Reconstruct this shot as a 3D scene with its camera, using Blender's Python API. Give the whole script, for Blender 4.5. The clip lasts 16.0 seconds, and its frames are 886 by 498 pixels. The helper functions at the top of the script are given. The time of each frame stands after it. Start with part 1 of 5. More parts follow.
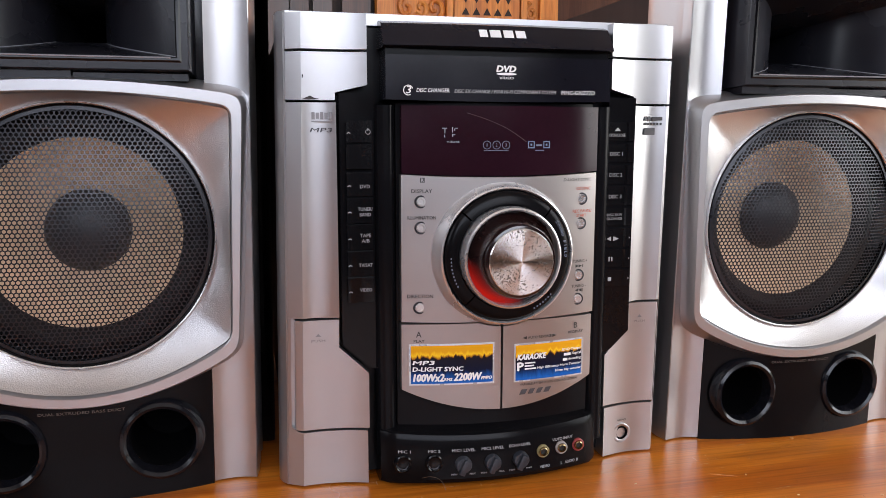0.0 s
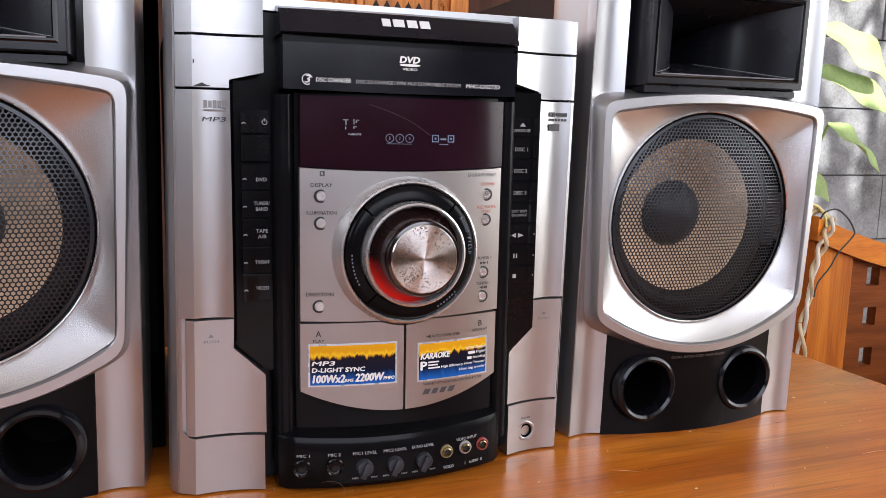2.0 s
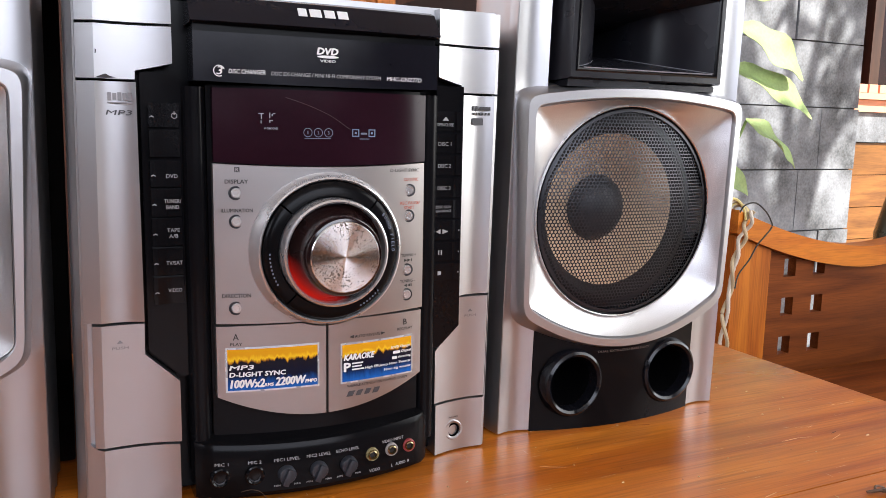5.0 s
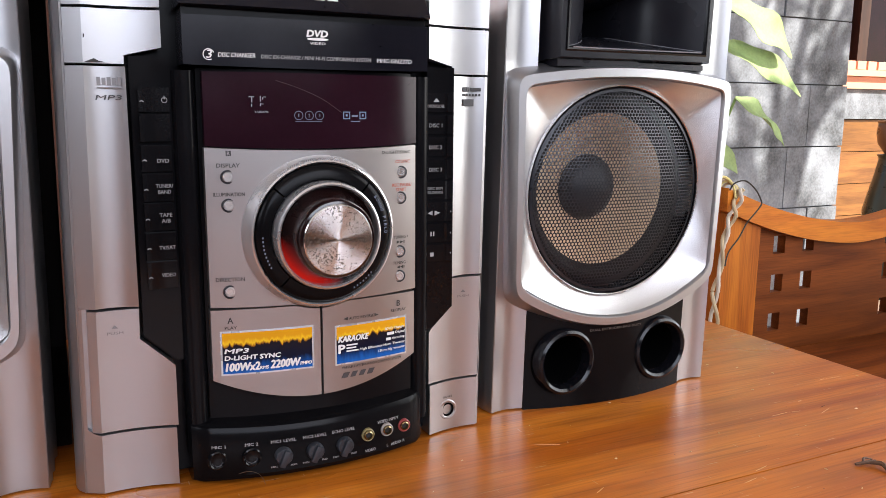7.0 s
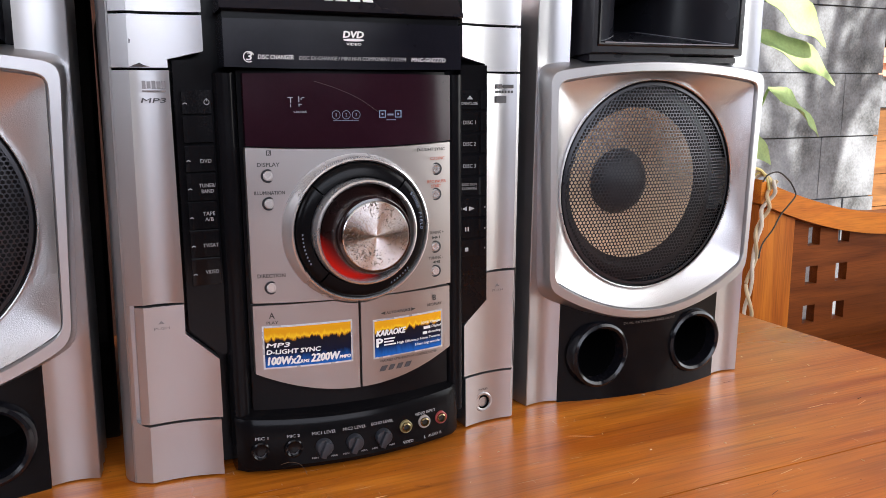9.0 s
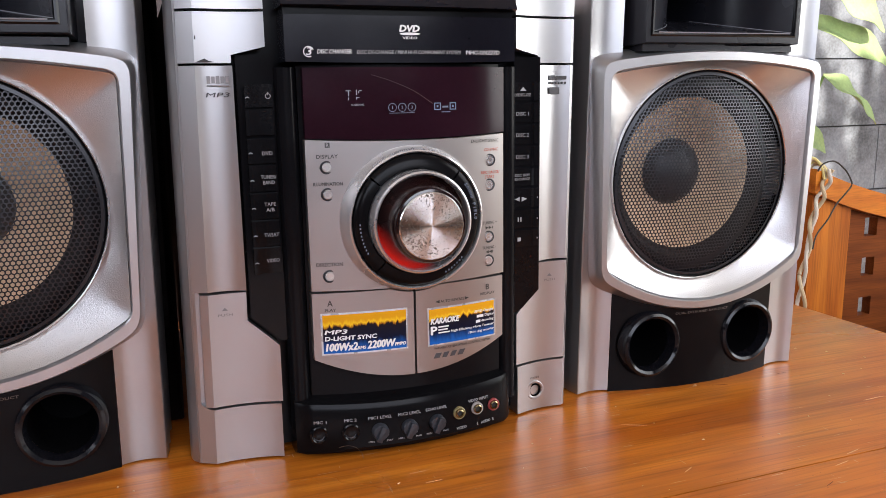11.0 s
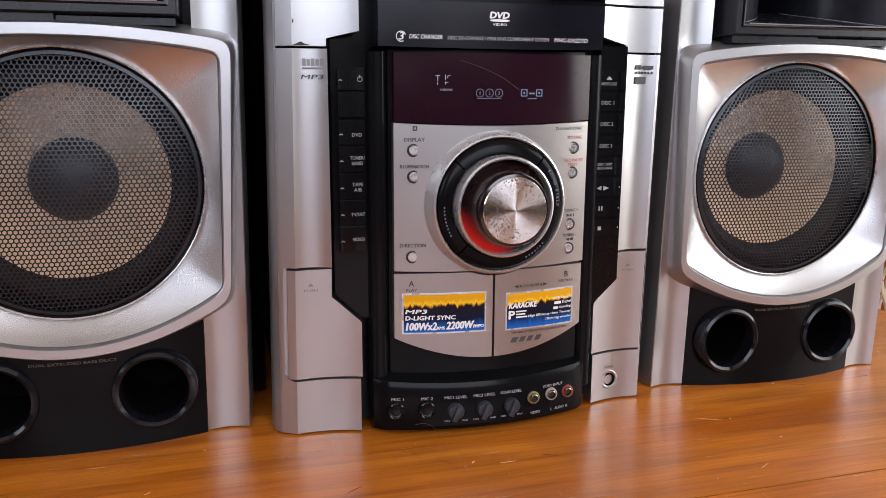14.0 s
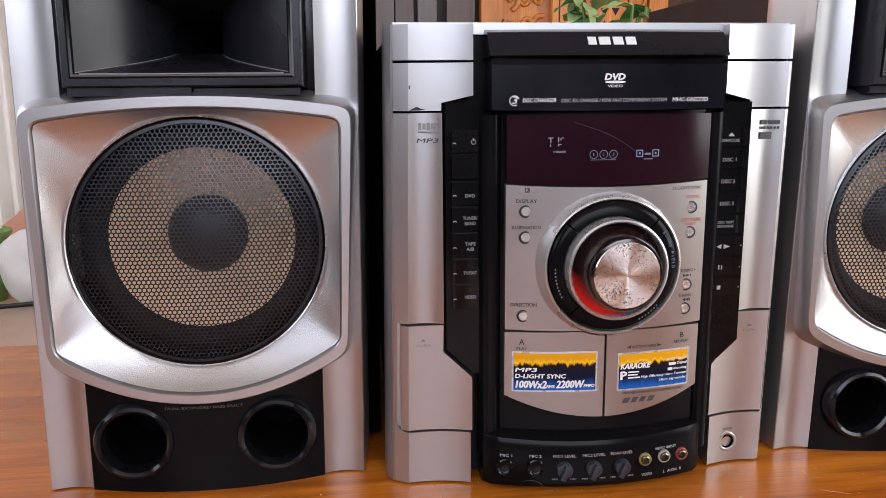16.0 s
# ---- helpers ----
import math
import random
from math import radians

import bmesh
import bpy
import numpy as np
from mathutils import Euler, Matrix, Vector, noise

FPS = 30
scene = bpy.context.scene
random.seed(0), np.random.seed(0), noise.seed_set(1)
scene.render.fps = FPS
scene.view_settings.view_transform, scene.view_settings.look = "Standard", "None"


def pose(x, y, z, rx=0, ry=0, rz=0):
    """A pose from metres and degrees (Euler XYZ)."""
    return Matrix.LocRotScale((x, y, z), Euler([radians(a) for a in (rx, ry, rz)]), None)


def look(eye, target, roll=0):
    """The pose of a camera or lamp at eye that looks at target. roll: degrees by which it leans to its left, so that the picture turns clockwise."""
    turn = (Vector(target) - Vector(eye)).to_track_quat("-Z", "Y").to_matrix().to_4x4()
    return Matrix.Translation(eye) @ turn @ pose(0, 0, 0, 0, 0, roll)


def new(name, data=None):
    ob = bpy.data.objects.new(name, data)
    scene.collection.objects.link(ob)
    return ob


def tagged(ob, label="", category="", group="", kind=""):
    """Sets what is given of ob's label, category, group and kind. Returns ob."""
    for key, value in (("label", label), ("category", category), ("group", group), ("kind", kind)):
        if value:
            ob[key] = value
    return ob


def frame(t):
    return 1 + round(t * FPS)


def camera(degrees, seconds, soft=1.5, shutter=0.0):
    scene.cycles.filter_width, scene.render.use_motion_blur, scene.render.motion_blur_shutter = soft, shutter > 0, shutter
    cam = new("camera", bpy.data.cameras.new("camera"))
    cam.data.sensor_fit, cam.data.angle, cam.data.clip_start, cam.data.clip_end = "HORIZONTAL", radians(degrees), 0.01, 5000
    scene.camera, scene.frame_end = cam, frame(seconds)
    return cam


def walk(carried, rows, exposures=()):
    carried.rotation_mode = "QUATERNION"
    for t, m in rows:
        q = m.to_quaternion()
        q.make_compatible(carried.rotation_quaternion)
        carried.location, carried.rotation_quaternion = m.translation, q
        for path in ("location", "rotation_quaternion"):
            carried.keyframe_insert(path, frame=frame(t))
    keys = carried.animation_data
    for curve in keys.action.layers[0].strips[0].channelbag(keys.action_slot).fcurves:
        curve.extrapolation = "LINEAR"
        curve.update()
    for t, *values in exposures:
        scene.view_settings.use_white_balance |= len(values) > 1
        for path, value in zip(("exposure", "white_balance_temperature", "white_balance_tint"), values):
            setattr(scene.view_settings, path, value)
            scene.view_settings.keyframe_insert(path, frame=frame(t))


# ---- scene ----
cam = camera(58.0, 16.0, 0.4)
PATH = [
    (0, (-0.176, -0.565, 0.257), (0.307, 1.354, -0.029), 0.1),
    (0.5, (-0.175, -0.562, 0.257), (0.359, 1.344, -0.034), 0.3),
    (1, (-0.171, -0.557, 0.256), (0.413, 1.333, -0.037), 0.6),
    (1.5, (-0.168, -0.553, 0.256), (0.477, 1.317, -0.04), 0.9),
    (2, (-0.165, -0.551, 0.256), (0.528, 1.301, -0.041), 1.2),
    (2.5, (-0.161, -0.546, 0.255), (0.576, 1.29, -0.04), 1.4),
    (3, (-0.159, -0.543, 0.255), (0.617, 1.276, -0.04), 1.4),
    (3.5, (-0.156, -0.542, 0.254), (0.652, 1.264, -0.04), 1.4),
    (4, (-0.155, -0.541, 0.254), (0.675, 1.255, -0.04), 1.4),
    (6.5, (-0.153, -0.541, 0.254), (0.714, 1.232, -0.072), 0.8),
    (7, (-0.156, -0.543, 0.254), (0.71, 1.226, -0.091), 0.5),
    (7.5, (-0.158, -0.545, 0.255), (0.702, 1.225, -0.1), 0.2),
    (8, (-0.16, -0.547, 0.256), (0.681, 1.232, -0.101), -0.1),
    (8.5, (-0.162, -0.549, 0.256), (0.659, 1.24, -0.1), -0.3),
    (9, (-0.164, -0.55, 0.256), (0.635, 1.248, -0.102), -0.4),
    (11.5, (-0.177, -0.557, 0.258), (0.496, 1.287, -0.128), -1.0),
    (12, (-0.18, -0.557, 0.257), (0.475, 1.292, -0.131), -1.1),
    (12.5, (-0.182, -0.559, 0.255), (0.453, 1.298, -0.131), -1.2),
    (13, (-0.184, -0.561, 0.254), (0.429, 1.304, -0.13), -1.0),
    (13.5, (-0.187, -0.562, 0.253), (0.398, 1.311, -0.138), -0.2),
    (14, (-0.19, -0.562, 0.252), (0.355, 1.322, -0.142), 0.3),
    (14.5, (-0.19, -0.564, 0.255), (0.295, 1.337, -0.132), 0.6),
    (15, (-0.193, -0.561, 0.263), (0.226, 1.355, -0.13), 0.6),
    (15.5, (-0.186, -0.56, 0.273), (0.152, 1.371, -0.125), 0.4),
    (16, (-0.178, -0.563, 0.294), (0.054, 1.385, -0.097), -0.5),
]
walk(cam, [(t, look(eye, target, roll)) for t, eye, target, roll in PATH])

# ---- world, sun, large lights ----
world = bpy.data.worlds.new("world")
scene.world = world
world.use_nodes = True
_wn = world.node_tree.nodes
_sky = _wn.new("ShaderNodeTexSky")
_sky.sky_type, _sky.sun_disc = "NISHITA", False
_sky.sun_elevation, _sky.sun_rotation = radians(33), radians(151)
world.node_tree.links.new(_sky.outputs[0], _wn["Background"].inputs[0])
_wn["Background"].inputs[1].default_value = 0.08

sun = new("sun", bpy.data.lights.new("sun", "SUN"))
sun.data.energy, sun.data.angle, sun.data.color = 5.0, radians(0.6), (1.0, 0.93, 0.82)
sun.matrix_world = look((2.2, -4.0, 3.0), (0.0, 0.0, 0.0))


def area_fill(name, eye, target, w, h, watts, color):
    lamp = new(name, bpy.data.lights.new(name, "AREA"))
    lamp.data.shape, lamp.data.size, lamp.data.size_y = "RECTANGLE", w, h
    lamp.data.energy, lamp.data.color = watts, color
    lamp.matrix_world = look(eye, target)
    return lamp


# Added fill lamps behind the camera and at the left; their windows are assumed.
area_fill("front_fill_light", (-0.2, -2.98, 1.29), (-0.2, 0, 0.2), 2.9, 1.25, 34, (0.835, 0.865, 1.0))
area_fill("left_fill_light", (-2.62, -0.6, 1.2), (0, -0.4, 0.3), 1.7, 0.9, 12, (0.88, 0.90, 1.0))
# Set close in the open right side to brighten the table's right end.
area_fill("right_opening_light", (1.28, -0.48, 0.55), (0.35, -0.18, 0.05), 1.0, 0.9, 8.1, (0.97, 0.98, 1.0))
# Added lamp that brightens the white curtain.
area_fill("curtain_fill_light", (-2.3, 1.35, 1.3), (-1.05, 1.75, -0.1), 0.9, 1.2, 12, (1.0, 0.92, 0.90))
scene.view_settings.exposure = 0.93


# ---- materials ----
def material(name, color, rough=0.5, metal=0.0, spread=0.12, grain=(40, 40, 40), fine=400.0, bump=0.0, bump_scale=None,
             coat=0.0, emit=None, rough_spread=0.08, aniso=0.0, trans=0.0, spec=0.5):
    """A surface with colour and gloss that vary at two scales, and a fine relief."""
    m = bpy.data.materials.new(name)
    m.use_nodes = True
    nt, n = m.node_tree, m.node_tree.nodes
    b = n["Principled BSDF"]
    tc = n.new("ShaderNodeTexCoord")
    mp = n.new("ShaderNodeMapping")
    mp.inputs["Scale"].default_value = grain
    nt.links.new(tc.outputs["Object"], mp.inputs[0])
    big = n.new("ShaderNodeTexNoise")
    big.inputs["Scale"].default_value, big.inputs["Detail"].default_value = 1.0, 5
    nt.links.new(mp.outputs[0], big.inputs["Vector"])
    small = n.new("ShaderNodeTexNoise")
    small.inputs["Scale"].default_value, small.inputs["Detail"].default_value = fine, 2
    nt.links.new(tc.outputs["Object"], small.inputs["Vector"])
    mix = n.new("ShaderNodeMath")
    mix.operation = "MULTIPLY_ADD"
    mix.inputs[1].default_value = 0.35
    nt.links.new(small.outputs[0], mix.inputs[0])
    nt.links.new(big.outputs[0], mix.inputs[2])
    ramp = n.new("ShaderNodeMapRange")
    ramp.inputs["From Min"].default_value, ramp.inputs["From Max"].default_value = 0.4, 0.95
    ramp.inputs["To Min"].default_value, ramp.inputs["To Max"].default_value = 1 - spread, 1 + spread
    nt.links.new(mix.outputs[0], ramp.inputs["Value"])
    hue = n.new("ShaderNodeHueSaturation")
    hue.inputs["Color"].default_value = (*color, 1)
    nt.links.new(ramp.outputs[0], hue.inputs["Value"])
    nt.links.new(hue.outputs[0], b.inputs["Base Color"])
    rr = n.new("ShaderNodeMapRange")
    rr.inputs["From Min"].default_value, rr.inputs["From Max"].default_value = 0.3, 0.75
    rr.inputs["To Min"].default_value, rr.inputs["To Max"].default_value = max(0.02, rough - rough_spread), rough + rough_spread
    nt.links.new(big.outputs[0], rr.inputs["Value"])
    nt.links.new(rr.outputs[0], b.inputs["Roughness"])
    b.inputs["Metallic"].default_value = metal
    b.inputs["Specular IOR Level"].default_value = spec
    b.inputs["Coat Weight"].default_value = coat
    b.inputs["Coat Roughness"].default_value = 0.12
    b.inputs["Anisotropic"].default_value = aniso
    b.inputs["Transmission Weight"].default_value = trans
    if bump:
        src = small
        if bump_scale:
            src = n.new("ShaderNodeTexNoise")
            src.inputs["Scale"].default_value, src.inputs["Detail"].default_value = bump_scale, 3
            nt.links.new(tc.outputs["Object"], src.inputs["Vector"])
        bp = n.new("ShaderNodeBump")
        bp.inputs["Strength"].default_value, bp.inputs["Distance"].default_value = bump, 0.0006
        nt.links.new(src.outputs[0], bp.inputs["Height"])
        nt.links.new(bp.outputs[0], b.inputs["Normal"])
    if emit:
        b.inputs["Emission Color"].default_value = (*emit[:3], 1)
        b.inputs["Emission Strength"].default_value = emit[3]
    return m


def wood(name, dark, light, along="X", rough=0.3, scale=1.0, coat=0.25, varied=True, spec=0.5):
    """Varnished wood: long streaks along one axis, fine pores, and a tone of its own for each board."""
    m = bpy.data.materials.new(name)
    m.use_nodes = True
    nt, n = m.node_tree, m.node_tree.nodes
    b = n["Principled BSDF"]
    tc = n.new("ShaderNodeTexCoord")
    info = n.new("ShaderNodeObjectInfo")
    shift = n.new("ShaderNodeVectorMath")
    shift.operation = "MULTIPLY_ADD"
    shift.inputs[1].default_value = (3.1, 2.7, 1.9)
    nt.links.new(info.outputs["Random"], shift.inputs[0])
    nt.links.new(tc.outputs["Object"], shift.inputs[2])
    def noise(s, detail, rest):
        mp = n.new("ShaderNodeMapping")
        lo, hi = s[0] * scale, s[1] * scale
        mp.inputs["Scale"].default_value = tuple(lo if a == along else hi for a in "XYZ")
        nt.links.new(shift.outputs[0] if varied else tc.outputs["Object"], mp.inputs[0])
        t = n.new("ShaderNodeTexNoise")
        t.inputs["Scale"].default_value, t.inputs["Detail"].default_value = 1.0, detail
        t.inputs["Distortion"].default_value = rest
        nt.links.new(mp.outputs[0], t.inputs["Vector"])
        return t
    streak, pore, cloud = noise((2.2, 26), 6, 0.8), noise((14, 420), 3, 0.0), noise((2.5, 6), 3, 0.3)
    ramp = n.new("ShaderNodeValToRGB")
    ramp.color_ramp.elements[0].position, ramp.color_ramp.elements[0].color = 0.34, (*dark, 1)
    ramp.color_ramp.elements[1].position, ramp.color_ramp.elements[1].color = 0.68, (*light, 1)
    nt.links.new(streak.outputs[0], ramp.inputs[0])
    pr = n.new("ShaderNodeMapRange")
    pr.inputs["From Min"].default_value, pr.inputs["From Max"].default_value = 0.3, 0.55
    pr.inputs["To Min"].default_value, pr.inputs["To Max"].default_value = 0.72, 1.0
    nt.links.new(pore.outputs[0], pr.inputs["Value"])
    cr = n.new("ShaderNodeMapRange")
    cr.inputs["From Min"].default_value, cr.inputs["From Max"].default_value = 0.3, 0.7
    cr.inputs["To Min"].default_value, cr.inputs["To Max"].default_value = 0.8, 1.18
    nt.links.new(cloud.outputs[0], cr.inputs["Value"])
    mul = n.new("ShaderNodeMath")
    mul.operation = "MULTIPLY"
    nt.links.new(pr.outputs[0], mul.inputs[0])
    nt.links.new(cr.outputs[0], mul.inputs[1])
    hue = n.new("ShaderNodeHueSaturation")
    nt.links.new(ramp.outputs[0], hue.inputs["Color"])
    nt.links.new(mul.outputs[0], hue.inputs["Value"])
    nt.links.new(hue.outputs[0], b.inputs["Base Color"])
    rr = n.new("ShaderNodeMapRange")
    rr.inputs["From Min"].default_value, rr.inputs["From Max"].default_value = 0.3, 0.7
    rr.inputs["To Min"].default_value, rr.inputs["To Max"].default_value = rough - 0.07, rough + 0.12
    nt.links.new(cloud.outputs[0], rr.inputs["Value"])
    nt.links.new(rr.outputs[0], b.inputs["Roughness"])
    b.inputs["Specular IOR Level"].default_value = spec
    b.inputs["Coat Weight"].default_value, b.inputs["Coat Roughness"].default_value = coat, 0.16
    bp = n.new("ShaderNodeBump")
    bp.inputs["Strength"].default_value, bp.inputs["Distance"].default_value = 0.12, 0.001
    nt.links.new(pore.outputs[0], bp.inputs["Height"])
    nt.links.new(bp.outputs[0], b.inputs["Normal"])
    return m


SILVER = material("silver_plastic", (0.48, 0.478, 0.488), 0.37, 0.94, 0.07, (7, 7, 7), 2200, 0.035, 2400, rough_spread=0.03)
SILVER_TEX = material("silver_leather_grain", (0.54, 0.535, 0.54), 0.36, 0.92, 0.08, (12, 12, 12), 1200, 0.42, 1300)
SILVER_RING = material("silver_ring", (0.66, 0.65, 0.65), 0.28, 0.75, 0.05, (20, 20, 20), 900, 0.03)
PANEL = material("champagne_silver_panel", (0.39, 0.372, 0.365), 0.37, 0.94, 0.05, (12, 12, 12), 2400, 0.02, 2400, rough_spread=0.03)
BLACK = material("black_gloss_plastic", (0.005, 0.005, 0.006), 0.16, 0.0, 0.3, (14, 14, 14), 300, 0.02, spec=0.22)
LID = material("black_lid_gloss", (0.007, 0.007, 0.011), 0.20, 0.0, 0.3, (14, 14, 14), 300, 0.01, spec=0.22, rough_spread=0.07)
PORT = material("black_port_plastic", (0.006, 0.006, 0.008), 0.16, 0.0, 0.25, (18, 18, 18), 900, 0.0, spec=0.30)
BLACK_TRIM = material("black_trim_plastic", (0.005, 0.005, 0.006), 0.20, 0.0, 0.3, (14, 14, 14), 500, 0.03, spec=0.10)
KEY_BLACK = material("black_key_plastic", (0.005, 0.005, 0.006), 0.17, 0.0, 0.3, (14, 14, 14), 900, 0.0, spec=0.22, rough_spread=0.05)
BLACK_GLOSS = material("black_strip_plastic", (0.005, 0.005, 0.006), 0.13, 0.0, 0.3, (14, 14, 14), 500, 0.02, spec=0.16)
BLACK_SATIN = material("black_satin_plastic", (0.0045, 0.0042, 0.0048), 0.20, 0.0, 0.25, (18, 18, 18), 1500, 0.0, spec=0.09, rough_spread=0.05)
BORE = material("matt_black_bore", (0.003, 0.003, 0.0035), 0.85, 0.0, 0.2, (18, 18, 18), 900, 0.0, spec=0.03)
BLACK_SHEET = material("black_painted_steel", (0.009, 0.009, 0.010), 0.5, 0.0, 0.2, (14, 14, 14), 700, 0.1, spec=0.2)
RUBBER = material("black_rubber", (0.014, 0.014, 0.016), 0.5, 0.0, 0.2, (18, 18, 18), 700, 0.1, spec=0.16)
DARK_BLUE = material("dark_slate_plastic", (0.012, 0.012, 0.016), 0.30, 0.0, 0.2, (14, 14, 14), 1500, 0.02, spec=0.34)
VINYL = material("dark_brown_vinyl", (0.018, 0.010, 0.009), 0.5, 0.0, 0.15, (20, 20, 3), 700, 0.05, spec=0.3)
DISPLAY = material("smoked_violet_acrylic", (0.016, 0.0045, 0.009), 0.15, 0.0, 0.25, (12, 12, 12), 300, 0.0, coat=0.05, rough_spread=0.06, spec=0.26)
CONE = material("woven_tan_cone", (0.62, 0.46, 0.31), 0.55, 0.0, 0.12, (40, 40, 40), 1500, 0.3)
CAP = material("dark_dust_cap", (0.030, 0.030, 0.034), 0.45, 0.0, 0.2, (40, 40, 40), 900, 0.2)
GRILLE = material("black_perforated_steel", (0.024, 0.025, 0.030), 0.34, 0.45, 0.2, (30, 30, 30), 800, 0.0)
WHITE_INK = material("white_ink", (0.72, 0.72, 0.72), 0.5, 0.0, 0.06)
GREY_INK = material("grey_ink", (0.04, 0.04, 0.04), 0.5, 0.0, 0.06)
FAINT_INK = material("faint_ink", (0.085, 0.065, 0.055), 0.5, 0.0, 0.06)
DARK_INK = material("dark_ink", (0.05, 0.05, 0.055), 0.5, 0.0, 0.06)
RED_INK = material("red_ink", (0.42, 0.085, 0.05), 0.5, 0.0, 0.06)
BLUE_INK = material("pale_blue_ink", (0.17, 0.25, 0.38), 0.5, 0.0, 0.06)
KEY_INK = material("worn_key_ink", (0.22, 0.22, 0.23), 0.5, 0.0, 0.2)
PALE_GREY_INK = material("pale_grey_ink", (0.32, 0.32, 0.33), 0.5, 0.0, 0.06)
SEGMENT = material("lit_display_segment", (0.24, 0.25, 0.29), 0.5, emit=(0.78, 0.85, 1.0, 0.08))
DIM_SEGMENT = material("unlit_display_segment", (0.16, 0.19, 0.27), 0.5)
GOLD = material("gold_plated_jack", (0.34, 0.27, 0.15), 0.25, 1.0, 0.08)
YELLOW_JACK = material("yellow_jack_plastic", (0.22, 0.18, 0.08), 0.4)
WHITE_JACK = material("white_jack_plastic", (0.34, 0.31, 0.29), 0.4)
RED_JACK = material("red_jack_plastic", (0.30, 0.05, 0.05), 0.4)
KNOB_GREY = material("slate_grey_knob", (0.022, 0.024, 0.030), 0.4, 0.0, 0.2, (60, 60, 60), 900, 0.1)
FOIL = material("holographic_foil_edge", (0.55, 0.60, 0.63), 0.3, 0.5, 0.2, (70, 30, 30), 300)
TABLE = wood("orange_teak_table", (0.36, 0.084, 0.006), (0.63, 0.200, 0.018), "X", 0.31, coat=0.10, spec=0.42)
CHAIR = wood("honey_teak_chair", (0.34, 0.080, 0.005), (0.56, 0.175, 0.014), "X", 0.45, coat=0.05, spec=0.25)
CHAIR_UP = wood("honey_teak_upright", (0.28, 0.066, 0.005), (0.46, 0.142, 0.013), "Z", 0.5, coat=0.03, spec=0.2)
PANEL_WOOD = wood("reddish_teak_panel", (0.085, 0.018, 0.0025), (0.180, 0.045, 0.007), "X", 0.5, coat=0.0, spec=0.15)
DOOR_WOOD = wood("carved_orange_teak", (0.46, 0.135, 0.018), (0.72, 0.27, 0.048), "Z", 0.45, coat=0.08)
PLANK = wood("orange_teak_plank", (0.20, 0.075, 0.018), (0.36, 0.15, 0.035), "X", 0.45, coat=0.05)
BROWN_WALL = wood("brown_timber_wall", (0.070, 0.026, 0.016), (0.12, 0.048, 0.028), "Z", 0.7, coat=0.0)
DARK_WOOD = wood("dark_brown_wood", (0.012, 0.006, 0.005), (0.026, 0.012, 0.009), "Z", 0.7, coat=0.0)
RED_WOOD = wood("dark_red_teak", (0.030, 0.009, 0.005), (0.065, 0.020, 0.009), "Z", 0.4)
STONE = material("grey_andesite_tile", (0.215, 0.235, 0.270), 0.75, 0.0, 0.75, (9, 9, 9), 120, 0.5, 160)
GROUT = material("dark_grout", (0.10, 0.10, 0.105), 0.9, 0.0, 0.2, (20, 20, 20), 200, 0.3)
FLOOR = material("mottled_cream_floor", (0.50, 0.37, 0.27), 0.35, 0.0, 0.22, (5, 5, 5), 60, 0.05)
WHITE_WALL = material("off_white_paint", (0.74, 0.72, 0.68), 0.75, 0.0, 0.05, (3, 3, 3), 150, 0.1)
PEACH = material("peach_paint", (0.88, 0.44, 0.30), 0.65, 0.0, 0.06, (4, 4, 4), 150, 0.1)
CLOTH = material("white_cloth", (0.80, 0.79, 0.77), 0.9, 0.0, 0.06, (12, 12, 12), 300, 0.4)
GREEN_PLASTIC = material("light_green_plastic", (0.22, 0.42, 0.12), 0.4, 0.0, 0.08)
CERAMIC = material("brown_ceramic", (0.16, 0.07, 0.035), 0.35, 0.0, 0.15, (9, 9, 9), 90, 0.1)
LEAF = material("fresh_green_leaf", (0.34, 0.46, 0.19), 0.6, 0.0, 0.35, (11, 11, 11), 160, 0.25, 90)
LEAF_DARK = material("deep_green_leaf", (0.055, 0.16, 0.035), 0.42, 0.0, 0.4, (14, 14, 14), 160, 0.25, 90)
STEM = material("green_stem", (0.13, 0.22, 0.05), 0.5, 0.0, 0.2)
CABLE_BEIGE = material("beige_cable", (0.44, 0.34, 0.21), 0.5, 0.0, 0.15, (40, 40, 40))
CABLE_YELLOW = material("yellowed_cable", (0.62, 0.52, 0.20), 0.5, 0.0, 0.15, (40, 40, 40))
CABLE_PALE = material("pale_grey_cable", (0.52, 0.46, 0.38), 0.5, 0.0, 0.15, (40, 40, 40))
CABLE_BLACK = material("black_cable", (0.02, 0.018, 0.016), 0.5)
CRUMB = material("pale_crumb", (0.62, 0.45, 0.26), 0.7, 0.0, 0.25, (90, 90, 90))
BROWN_BIT = material("dry_brown_husk", (0.10, 0.05, 0.025), 0.7, 0.0, 0.3, (90, 90, 90))
DARK_STREAK = material("dark_scuff", (0.02, 0.018, 0.018), 0.7)
PALE_SCRATCH = material("pale_wood_scratch", (0.66, 0.36, 0.17), 0.5, 0.0, 0.2, (90, 90, 90))
DARK_NICK = material("dark_wood_nick", (0.10, 0.025, 0.006), 0.6, 0.0, 0.2, (90, 90, 90))
GLAZE = material("dark_green_glaze", (0.035, 0.045, 0.035), 0.3, 0.0, 0.2, (9, 9, 9), 90, 0.1)
EDGE_GLINT = material("grey_edge_glint", (0.22, 0.22, 0.24), 0.35)
SCRATCH = material("pale_scratch", (0.055, 0.040, 0.050), 0.5)
HAIR = material("brown_hair_fibre", (0.10, 0.06, 0.035), 0.5)


